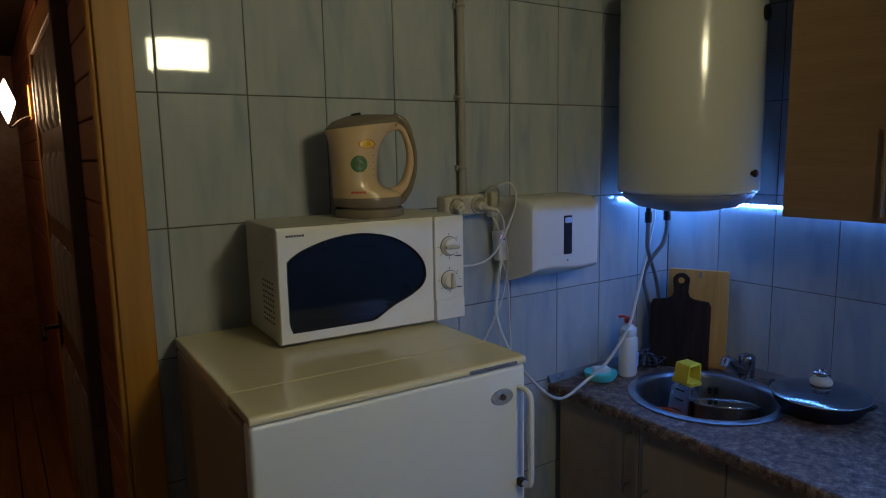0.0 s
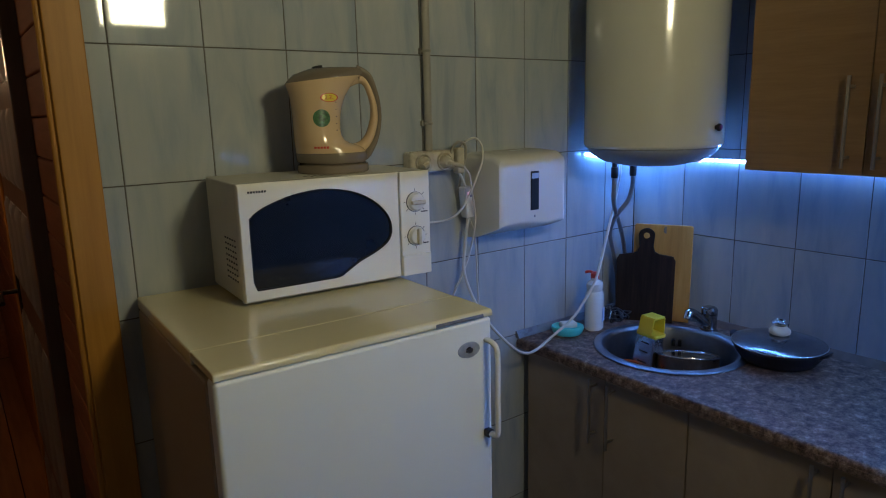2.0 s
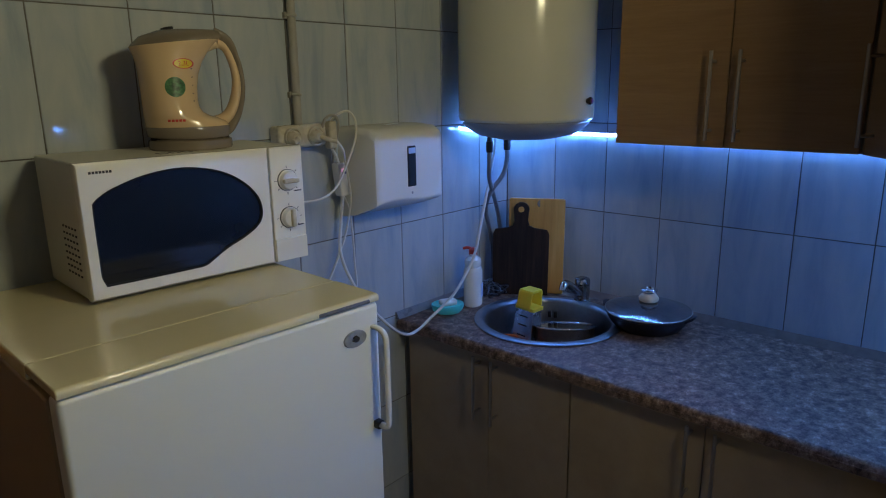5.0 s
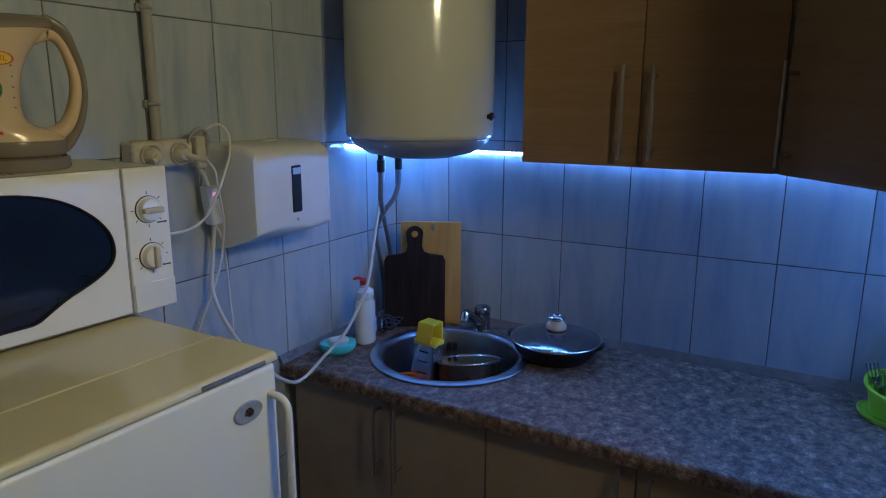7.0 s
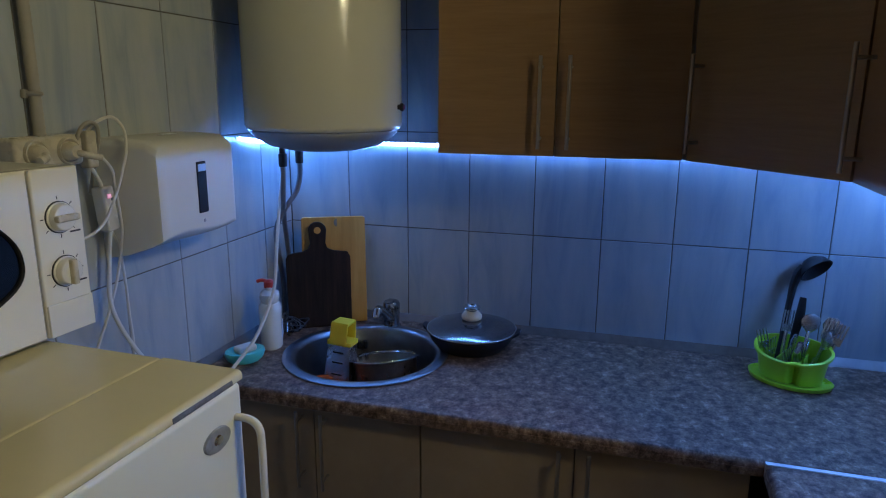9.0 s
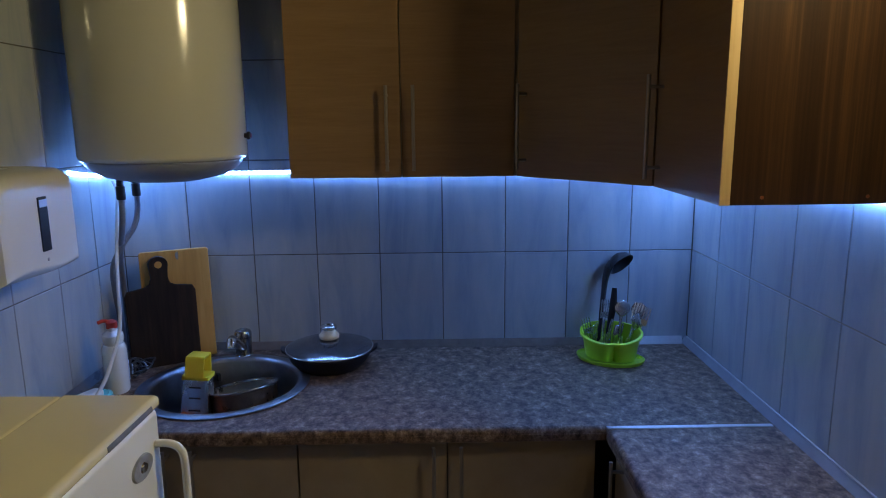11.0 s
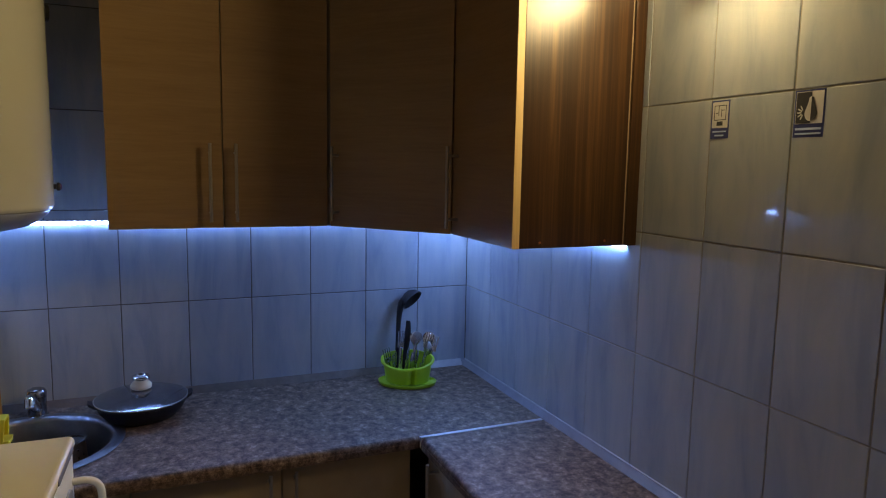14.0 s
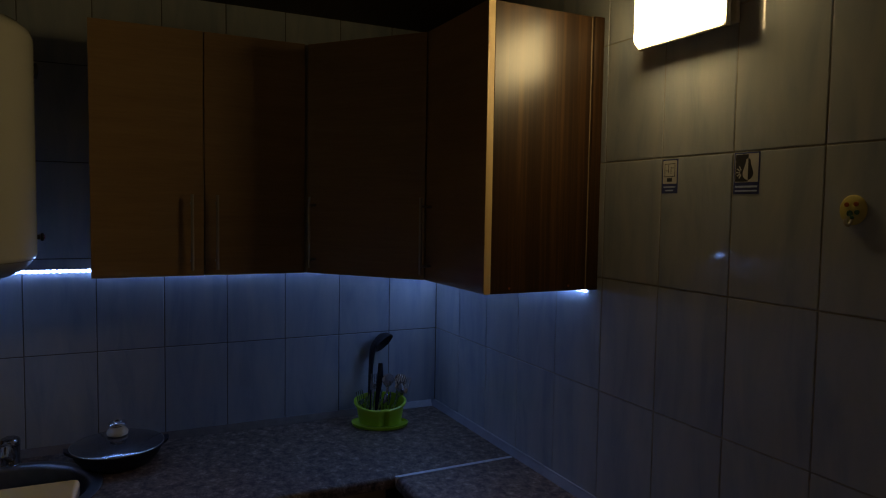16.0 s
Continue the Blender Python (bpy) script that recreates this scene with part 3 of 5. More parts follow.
part("body", lathe([(0.0, -0.045), (0.082, -0.045), (0.092, -0.036), (0.094, 0.040), (0.099, 0.043), (0.099, 0.046), (0.091, 0.044), (0.089, -0.033), (0.08, -0.041), (0.0, -0.041)], segs=48), BROWN_METAL, pan)
part("rim", lathe([(0.0905, 0.0445), (0.0995, 0.0425), (0.1005, 0.0445), (0.0995, 0.0475), (0.0905, 0.0475), (0.0905, 0.0445)], segs=48), CHROME, pan, "bright rolled rim")
scoop = thing("bowl", pose(-0.388, 1.512, COUNTER - 0.098, 14, -14, 0), "small orange plastic bowl in the sink", "bowl")
part("body", lathe([(0.0, -0.03), (0.03, -0.03), (0.05, -0.012), (0.056, 0.012), (0.058, 0.014), (0.053, 0.012), (0.046, -0.01), (0.0, -0.026)], segs=36), ORANGE, scoop)
lid2 = thing("bowl", pose(-0.428, 1.448, COUNTER - 0.104, -6, -20, 0), "flat orange plastic dish in the sink", "bowl")
part("body", lathe([(0.0, -0.012), (0.04, -0.012), (0.052, 0.006), (0.054, 0.008), (0.049, 0.007), (0.038, -0.008), (0.0, -0.008)], segs=32), ORANGE, lid2)

# ---- wall cabinets ----
DOOR_X, DOOR_Y = -0.315, 0.342
wall_unit = thing("wall_cabinet", pose(0, 0, 0), "brown laminate wall cabinet with two tall doors", "cabinet", "wall cabinets")
part("body", box(DOOR_X + 0.019, -0.002, 0.612, 1.205, CAB_LOW, CAB_TOP, 0.001, 1), CARCASS, wall_unit)
for y0, y1, hy in ((1.206, 0.909, 0.945), (0.909, 0.611, 0.876)):
    d = door_board(wall_unit, "door", (DOOR_X, y0), (DOOR_X, y1), CAB_LOW, CAB_TOP, 0.018, DOOR_LAMINATE, (1, 0))
    bar_handle(d, (DOOR_X, hy), (-1, 0, 0), 1.476, 1.694)
corner_unit = thing("wall_cabinet", pose(0, 0, 0), "brown laminate corner wall cabinet with a slanted door", "cabinet", "wall cabinets")
part("body", slab([(-0.002, 0.6118), (DOOR_X + 0.019, 0.6118), (-0.612, 0.338), (-0.632, 0.33), (-0.632, 0.002), (-0.002, 0.002)], CAB_LOW, CAB_TOP), CARCASS, corner_unit)
P0, P1 = Vector((DOOR_X, 0.604)), Vector((-0.6325, 0.3445))
d = door_board(corner_unit, "door", P0, P1, CAB_LOW, CAB_TOP, 0.018, DOOR_LAMINATE, (-(P1 - P0).y, (P1 - P0).x))
OUT = Vector((-(P0 - P1).y, (P0 - P1).x, 0)).normalized()
hp = P0 + (P1 - P0).normalized() * 0.030
bar_handle(d, (hp.x, hp.y), OUT, 1.476, 1.694)
end_unit = thing("wall_cabinet", pose(0, 0, 0), "wall cabinet with a dark striped end panel and a pale-edged door", "cabinet", "wall cabinets")
part("body", box(-0.959, -0.636, 0.002, DOOR_Y - 0.019, CAB_LOW + 0.001, CAB_TOP), CARCASS, end_unit)
part("end_panel", box(-0.976, -0.9595, 0.036, DOOR_Y - 0.019, CAB_LOW, CAB_TOP, 0.001, 1), ZEBRANO, end_unit, "dark striped wood-print end panel")
part("edge_strip", box(-0.9772, -0.9745, 0.0344, 0.0372, CAB_LOW, CAB_TOP), BASE_LAMINATE, end_unit, "thin pale panel edge")
part("back_filler", box(-0.984, -0.9595, 0.002, 0.034, CAB_LOW, CAB_TOP, 0.001, 1), ZEBRANO, end_unit)
d = door_board(end_unit, "door", (-0.633, DOOR_Y), (-0.9745, DOOR_Y), CAB_LOW, CAB_TOP, 0.018, DOOR_LAMINATE, (0, -1))
part("edge_banding", box(-0.9762, -0.9735, DOOR_Y - 0.018, DOOR_Y, CAB_LOW, CAB_TOP), EDGE_BAND, d, "pale wood edge banding")
bar_handle(d, (-0.668, DOOR_Y), (0, 1, 0), 1.476, 1.694)
for y in (0.09, 0.27):
    part("peg", tube([(-0.9755, y, CAB_LOW + 0.013), (-0.9772, y, CAB_LOW + 0.013)], 0.0032, 8), RED_WOOD, end_unit)

# ---- light strip under the cabinets ----
strip = thing("light_strip", pose(0, 0, 0), "bluish-white light strip stuck along the tiles under the cabinets", "light strip")
LED_Z = 1.4515


def strip_run(a, b, inward, z0, z1, pitch):
    """A flat tape on the tiles from a to b (x, y), its diodes facing into the room."""
    a, b, n = Vector((*a, z0)), Vector((*b, z1)), Vector((*inward, 0))
    long = (b - a).length
    u = (b - a) / long
    lift = Vector((0, 0, 1))

    def bar(c0, c1, d0, d1, h0, h1):
        ring = [[a + u * c + n * d + lift * k for d, k in ((d0, h0), (d1, h0), (d1, h1), (d0, h1))] for c in (c0, c1)]
        return loft(ring)
    # the top lip is an added shield that keeps the tiles above darker
    part("tape", join(bar(0, long, 0.0008, 0.0022, -0.0052, 0.0049), bar(0, long, 0.0008, 0.0075, 0.0050, 0.0056)), WHITE_PLASTIC, strip, "pale flexible backing tape with a narrow lip added to cut upward light")
    beads = [bar(0.002 + pitch * i, 0.0105 + pitch * i, 0.0023, 0.0060, -0.0046, 0.0046) for i in range(int((long - 0.010) / pitch))]
    tagged(part("diode_row", join(*beads), LED_LIGHT, strip, "row of small bright bluish-white diodes"), kind="stuff")


strip_run((0.0, 0.03), (0.0, 1.795), (-1, 0), LED_Z - 0.001, LED_Z + 0.001, 0.0162)
strip_run((-0.02, 0.0), (-0.955, 0.0), (0, 1), LED_Z - 0.001, LED_Z - 0.001, 0.0110)
strip_run((-0.02, WALL_Y), (-0.16, WALL_Y), (0, -1), LED_Z + 0.003, LED_Z + 0.008, 0.0112)
strip_run((-0.16, WALL_Y), (-0.30, WALL_Y), (0, -1), LED_Z + 0.008, LED_Z + 0.028, 0.0112)

# ---- wall lamp on the south wall ----
lamp = thing("wall_lamp", pose(-1.288, 0.002, 2.04), "lit box-shaped wall lamp with a white diffuser", "wall lamp")


def boxed(rows, zc):
    """Square rings stepping out from the wall: half width, distance, half height."""
    return loft([[(sx * a, b, zc + sz * c) for sx, sz in ((-1, -1), (1, -1), (1, 1), (-1, 1))] for a, b, c in rows])


part("housing", join(box(-0.118, 0.118, 0.0, 0.012, 0.010, 0.140, 0.004), boxed(((0.10, 0.012, 0.055), (0.124, 0.036, 0.076), (0.126, 0.050, 0.077), (0.123, 0.051, 0.074)), 0.075)), WHITE_PLASTIC, lamp, "flared white housing")
part("diffuser", boxed(((0.121, 0.0515, 0.072), (0.119, 0.058, 0.070), (0.112, 0.073, 0.063), (0.100, 0.083, 0.054), (0.075, 0.087, 0.034)), 0.075), LAMP_GLASS, lamp, "glowing warm white diffuser")
rear_lamp = thing("wall_lamp", pose(-2.42, 0.002, 1.84), "small dim warm lamp on the tiled wall", "wall lamp")
part("housing", box(-0.05, 0.05, 0.0, 0.018, -0.05, 0.05, 0.005), WHITE_PLASTIC, rear_lamp)
part("diffuser", boxed(((0.045, 0.0185, 0.045), (0.045, 0.055, 0.045), (0.034, 0.070, 0.034)), 0.0), REAR_LIGHT, rear_lamp, "warm glowing glass")

# ---- water heater ----
HX, HY, HR = -0.263, 1.548, 0.2135
heater = thing("water_heater", pose(HX, HY, 1.44), "white enamelled upright water heater hung in the corner", "water heater")
part("tank", lathe([(0.0, 0.068), (HR - 0.012, 0.068), (HR - 0.004, 0.072), (HR, 0.082), (HR, 0.655), (HR - 0.006, 0.675), (HR - 0.03, 0.695), (HR - 0.08, 0.705), (0.0, 0.712)], segs=72), HEATER, heater)
part("bottom_cap", lathe([(0.0, 0.012), (0.09, 0.013), (0.15, 0.026), (0.185, 0.046), (0.199, 0.061), (0.200, 0.0675), (0.0, 0.0675)], segs=56), HEATER_CAP, heater, "grey plastic bottom cap")
A, B = radians(-88), radians(-76)
knob = part("thermostat_knob", turned(lathe([(0.0, 0.0), (0.007, 0.0), (0.007, 0.008), (0.011, 0.009), (0.0115, 0.014), (0.009, 0.017), (0.0, 0.017)], segs=20), Matrix.Translation(((HR - 0.001) * math.cos(A), (HR - 0.001) * math.sin(A), 0.130)) @ pose(0, 0, 0, 90, 0, 2)), IRON, heater, "small dark control knob")
part("knob_face", turned(lathe([(0.0, 0.0), (0.007, 0.0), (0.006, 0.002), (0.0, 0.0025)], segs=16), Matrix.Translation(((HR + 0.0165) * math.cos(A), (HR + 0.0165) * math.sin(A), 0.130)) @ pose(0, 0, 0, 90, 0, 2)), plain("purple_print", (0.16, 0.03, 0.12), 0.4), knob, "purple knob face")
part("maker_mark", turned(join(*[box(-0.012 + 0.0085 * k, -0.006 + 0.0085 * k, -0.0008, 0.001, -0.005, 0.005) for k in range(3)]), Matrix.Translation(((HR + 0.0002) * math.cos(A + 0.14), (HR + 0.0002) * math.sin(A + 0.14), 0.130)) @ pose(0, 0, 0, 0, 0, 10)), plain("violet_print", (0.10, 0.03, 0.16), 0.4), heater, "small violet maker's mark")
part("gauge", turned(lathe([(0.0, 0.0), (0.022, 0.0), (0.022, 0.008), (0.017, 0.010), (0.0, 0.009)], segs=28), Matrix.Translation((HR * math.cos(B), HR * math.sin(B), 0.585)) @ pose(0, 0, 0, 90, 0, 14)), BLACK, heater, "round dark thermometer")
part("indicator", lathe([(0.0, 0.018), (0.005, 0.019), (0.005, 0.026), (0.0, 0.027)], 0.09, -0.115, 12), RED_LIGHT, heater, "tiny red indicator lamp")
for p in ((-0.041, 0.112), (0.059, 0.115)):
    part("fitting", lathe([(0.0, -0.035), (0.011, -0.035), (0.012, -0.03), (0.012, 0.0), (0.009, 0.002), (0.009, 0.05), (0.0, 0.05)], *p, 12), IRON, heater)
whole("water_hose", tube([(-0.304, 1.660, 1.41), (-0.303, 1.661, 1.37), (-0.285, 1.675, 1.32), (-0.225, 1.710, 1.27), (-0.15, 1.752, 1.21), (-0.09, 1.780, 1.13), (-0.06, 1.792, 1.03), (-0.06, 1.792, 0.90)], 0.008, 10), HOSE, "dark braided water hose hanging from the heater", "hose", "heater hoses")
whole("water_hose", tube([(-0.204, 1.663, 1.41), (-0.203, 1.664, 1.37), (-0.210, 1.675, 1.32), (-0.228, 1.708, 1.265), (-0.215, 1.745, 1.20), (-0.155, 1.775, 1.11), (-0.115, 1.788, 1.01), (-0.11, 1.790, 0.90)], 0.008, 10), HOSE, "grey braided water hose curving from the heater", "hose", "heater hoses")

# ---- fridge ----
FX0, FX1, FY0, FY1, FZ = -1.796, -1.240, 1.198, 1.775, 1.243
PIVOT = pose(-1.238, 1.200, 0)
fridge = thing("fridge", PIVOT @ pose(0, 0, 0, 0, 0, -1.9) @ PIVOT.inverted(), "old cream fridge with a yellowed top and a bar handle", "fridge")
part("body", box(FX0, FX1, FY0 + 0.052, FY1, 0.03, FZ - 0.028, 0.006), FRIDGE_SIDE, fridge, "brownish enamelled sides, darkened to stand in for shade")
part("gasket", box(FX0 + 0.008, FX1 - 0.008, FY0 + 0.042, FY0 + 0.053, 0.06, FZ - 0.032), RUBBER, fridge, "dark door gasket")
door = part("door", box(FX0, FX1, FY0 + 0.003, FY0 + 0.042, 0.05, FZ - 0.0155, 0.009, 4), FRIDGE, fridge, "cream enamelled door")
part("top_back", box(FX0, FX1, FY0 + 0.133, FY1, FZ - 0.026, FZ, 0.004, 2), FRIDGE_TOP, fridge, "yellowed back half of the top")
lid = box(FX0, FX1, FY0, FY0 + 0.1300, FZ - 0.0135, FZ + 0.001)
bmesh.ops.bevel(lid, geom=[e for e in lid.edges if all(v.co.y < FY0 + 0.001 and v.co.z > FZ for v in e.verts)], offset=0.008, segments=5, profile=0.5, affect="EDGES")
bmesh.ops.bevel(lid, geom=[e for e in lid.edges if e.calc_face_angle(0) > 1.2], offset=0.0025, segments=2, profile=0.5, affect="EDGES")
top = part("top_front", lid, FRIDGE_TOP, fridge, "yellowed front half of the top")
part("name_strip", turned(box(-0.057, 0.057, -0.0015, 0.0015, -0.0036, 0.0036, 0.0008, 1), pose(-1.321, FY0 + 0.0003, FZ - 0.0085, -14, 0, 0)), STRIP_METAL, top, "narrow silver name strip")
badge = part("badge", turned(lathe([(0.0, 0.0), (1.0, 0.0), (0.94, 0.0035), (0.0, 0.004)], segs=40, sx=0.027, sy=0.0165), pose(-1.300, FY0 + 0.0035, 1.170, 90, 0, 0)), BADGE_METAL, door, "oval grey metal badge")
part("badge_mark", turned(lathe([(0.0, 0.0), (1.0, 0.0), (0.8, 0.002), (0.0, 0.002)], segs=24, sx=0.009, sy=0.007), pose(-1.300, FY0 - 0.0003, 1.170, 90, 0, 0)), CHROME, badge)
bar = part("handle", tube([(-1.256, FY0 + 0.006, 1.181), (-1.256, FY0 - 0.016, 1.181), (-1.256, FY0 - 0.030, 1.172), (-1.256, FY0 - 0.034, 1.150), (-1.256, FY0 - 0.034, 1.08), (-1.256, FY0 - 0.034, 1.01), (-1.256, FY0 - 0.032, 0.990), (-1.256, FY0 - 0.024, 0.984), (-1.256, FY0 - 0.010, 0.983)], 0.0054, 12, flat=1.3), WHITE_PLASTIC, door, "white bar handle")
part("handle_foot", box(-1.264, -1.248, FY0 - 0.012, FY0 + 0.006, 0.974, 0.990, 0.003, 2), IRON, bar, "dark stained foot of the handle")
for x in (FX0 + 0.05, FX1 - 0.05):
    for y in (FY0 + 0.09, FY1 - 0.06):
        part("foot", lathe([(0.0, 0.0), (0.02, 0.0), (0.02, 0.03), (0.0, 0.031)], x, y, 16), BLACK, fridge)

# ---- microwave, in its own frame: front on y = 0, left front foot at the origin ----
MW = pose(-1.6215, 1.536, FZ + 0.001, 0, 0, -3.2) @ Matrix.Diagonal((1.008, 1, 1, 1))
micro = thing("microwave_oven", MW, "cream microwave oven with a dark oval window, on the fridge", "microwave")
W, H0, H1, DEEP = 0.453, 0.006, 0.258, 0.243
part("case", box(0.003, W - 0.003, 0.022, DEEP, H0, H1 - 0.002, 0.004, 2), MICRO_CASE, micro)
win = [(0.0205, 0.045), (0.0205, 0.168), (0.0235, 0.179), (0.032, 0.188), (0.060, 0.203), (0.12, 0.221), (0.19, 0.227), (0.26, 0.214), (0.31, 0.187), (0.342, 0.152), (0.350, 0.118), (0.340, 0.093), (0.31, 0.073), (0.265, 0.054), (0.235, 0.037), (0.215, 0.027), (0.180, 0.0255), (0.040, 0.025), (0.027, 0.0285)]
win = [(x, z + 0.006) for x, z in win]
fine_win = [(p.x, p.z) for p in smooth_line([(x, 0, z) for x, z in win + win[:1]], 4)][:-1]


def plate_with_hole(x0, x1, z0, z1, hole, y_front, y_back, r=0.004):
    """A flat panel with an opening in it, thick from front to back."""
    cx, cz = sum(p[0] for p in hole) / len(hole), sum(p[1] for p in hole) / len(hole)
    pts = [(math.atan2(z - cz, x - cx), (x, z)) for x, z in hole]
    for x, z in ((x0, z0), (x1, z0), (x0, z1), (x1, z1)):
        a = math.atan2(z - cz, x - cx)
        near = sorted(pts, key=lambda q: abs(q[0] - a))[0]
        pts = [(a if q is near else q[0], q[1]) for q in pts]
    pts.sort(key=lambda q: q[0])
    outer = []
    for a, _ in pts:
        u, v = math.cos(a), math.sin(a)
        k = min(((x1 if u > 0 else x0) - cx) / u if abs(u) > 1e-9 else 1e9, ((z1 if v > 0 else z0) - cz) / v if abs(v) > 1e-9 else 1e9)
        outer.append((cx + u * k, cz + v * k))
    inner = [q[1] for q in pts]
    rings = [[(x, y, z) for x, z in o] for o, y in ((inner, y_back), (outer, y_back), (outer, y_front + r), ([(cx + (x - cx) * (1 - r / 0.2), cz + (z - cz) * (1 - r / 0.12)) for x, z in outer], y_front), (inner, y_front), (inner, y_back))]
    return loft(rings, caps=False)


mdoor = part("door", plate_with_hole(0.0, 0.3715, H0 + 0.002, H1 - 0.002, fine_win, 0.0, 0.020), MICRO, micro, "cream door with an oval opening")
part("window", prism([(cx, cz) for cx, cz in fine_win], 0.006, 0.0195), DARK_GLASS, mdoor, "dark blue-black door glass")
part("window_rim", tube([(x, 0.0045, z) for x, z in win + win[:2]], 0.0036, 8, 4), BLACK, mdoor, "thin black rim")
part("name_bar", join(*[box(0.022 + 0.0057 * k, 0.0262 + 0.0057 * k, -0.0006, 0.001, 0.236, 0.2405) for k in range(7)]), INK, mdoor, "small grey maker's lettering")
mpanel = part("control_panel", box(0.3735, W, 0.0, 0.022, H0 + 0.002, H1 - 0.002, 0.003, 2), MICRO, micro)
part("panel_step", box(0.3745, W - 0.001, -0.003, 0.002, H0 + 0.003, H0 + 0.052, 0.0015, 2), MICRO, mpanel)
for zc, turn in ((0.184, 0), (0.103, 90)):
    k = part("knob", turned(lathe([(0.0, 0.0), (0.0225, 0.0), (0.0225, 0.003), (0.0205, 0.004), (0.019, 0.012), (0.017, 0.014), (0.0, 0.014)], segs=36), pose(0.4125, 0.0, zc, 90, 0, 0)), WHITE_PLASTIC, mpanel, "round control knob")
    part("ring", turned(lathe([(0.0215, 0.0), (0.0238, 0.0), (0.0238, 0.0018), (0.0215, 0.0018), (0.0215, 0.0)], segs=36), pose(0.4125, 0.0, zc, 90, 0, 0)), INK, k, "thin dark ring")
    part("grip", turned(box(-0.019, 0.019, -0.022, -0.010, -0.005, 0.005, 0.003, 2), pose(0.4125, 0.0, zc, 0, turn, 0)), OLD_PLASTIC, k, "raised grip bar")
    part("marks", join(*[turned(box(-0.0025, 0.0025, -0.0005, 0.001, -0.0006, 0.0006), pose(0.4125, 0, zc, 0, a, 0) @ pose(0.0285, 0, 0)) for a in (0, 40, 90, 140, 180, 270, 320)]), INK, mpanel, "printed dial marks")
part("legend", box(0.428, 0.446, -0.0005, 0.001, 0.158, 0.1605), INK, mpanel, "printed legend")
part("legend", box(0.432, 0.447, -0.0005, 0.001, 0.082, 0.0845), INK, mpanel, "printed legend")
part("side_vent", join(*[box(0.0015, 0.004, 0.045 + 0.017 * i, 0.051 + 0.017 * i, 0.045 + 0.0125 * j, 0.0485 + 0.0125 * j) for i in range(5) for j in range(8)]), INK, micro, "rows of dark vent slots")
part("top_vent", join(*[box(0.17 + 0.012 * j, 0.174 + 0.012 * j, 0.05 + 0.015 * i, 0.06 + 0.015 * i, H1 - 0.003, H1 - 0.0015) for i in range(2) for j in range(6)]), INK, micro)
for x in (0.04, W - 0.04):
    for y in (0.05, DEEP - 0.04):
        part("foot", lathe([(0.0, -0.0005), (0.012, -0.0005), (0.012, H0), (0.0, H0 + 0.001)], x, y, 14), BLACK, micro)

# ---- kettle: spout towards -x, handle towards +x of its own frame ----
kettle = thing("electric_kettle", pose(-1.340, 1.656, FZ + H1 - 0.0005, 0, 0, -22), "beige electric kettle with taupe base, lid and handle back", "kettle")


def oval(x0, x1, b, z, tilt=0.0, n=40):
    c, a = (x0 + x1) / 2, (x1 - x0) / 2
    return [(c + a * math.cos(t), b * math.sin(t), z + tilt * a * math.cos(t)) for t in [2 * math.pi * i / n for i in range(n)]]


part("power_base", loft([oval(-0.082, 0.082, 0.082, 0.0), oval(-0.084, 0.084, 0.084, 0.004), oval(-0.083, 0.083, 0.083, 0.018), oval(-0.077, 0.077, 0.077, 0.022)]), TAUPE, kettle, "taupe power base")
part("foot_ring", loft([oval(-0.078, 0.077, 0.074, 0.0225), oval(-0.084, 0.081, 0.077, 0.027), oval(-0.086, 0.082, 0.077, 0.042), oval(-0.085, 0.080, 0.075, 0.046)]), TAUPE, kettle, "taupe lower ring")
JUG = [(0.0462, -0.085, 0.080, 0.075, 0), (0.055, -0.0855, 0.074, 0.0745, 0), (0.062, -0.086, 0.058, 0.074, 0), (0.067, -0.0865, 0.042, 0.0735, 0), (0.074, -0.087, 0.030, 0.0725, 0), (0.084, -0.087, 0.0235, 0.0715, 0),
       (0.100, -0.0875, 0.0215, 0.070, 0), (0.125, -0.088, 0.0228, 0.068, 0), (0.151, -0.089, 0.0275, 0.066, 0), (0.173, -0.091, 0.0365, 0.064, 0.02), (0.190, -0.094, 0.049, 0.062, 0.05), (0.201, -0.097, 0.061, 0.061, 0.08), (0.212, -0.100, 0.076, 0.060, 0.10)]
body = part("body", loft([oval(x0, x1, b, z, k) for z, x0, x1, b, k in JUG]), BEIGE, kettle, "beige plastic jug")
part("lid", loft([oval(-0.099, 0.080, 0.0602, 0.2125, 0.10), oval(-0.095, 0.081, 0.059, 0.219, 0.11), oval(-0.080, 0.080, 0.052, 0.229, 0.07), oval(-0.045, 0.074, 0.036, 0.237, 0.02), oval(-0.015, 0.055, 0.020, 0.239, 0.0)]), TAUPE, kettle, "taupe lid with a pointed spout end")
part("lid_button", loft([oval(-0.040, -0.012, 0.014, 0.2335, 0.15), oval(-0.036, -0.012, 0.012, 0.242, 0.15), oval(-0.030, -0.014, 0.008, 0.2435, 0.15)]), BLACK, kettle, "dark lid button")
part("handle", tube([(0.046, 0, 0.207), (0.070, 0, 0.213), (0.086, 0, 0.203), (0.096, 0, 0.180), (0.103, 0, 0.148), (0.101, 0, 0.112), (0.088, 0, 0.075), (0.068, 0, 0.055), (0.040, 0, 0.050)], 0.013, 16, 8, flat=1.5, radii=[0.013, 0.011, 0.0085, 0.008, 0.009, 0.0105, 0.012, 0.014, 0.014], side=(1, 0, 0.01)), BEIGE, kettle, "beige loop handle")
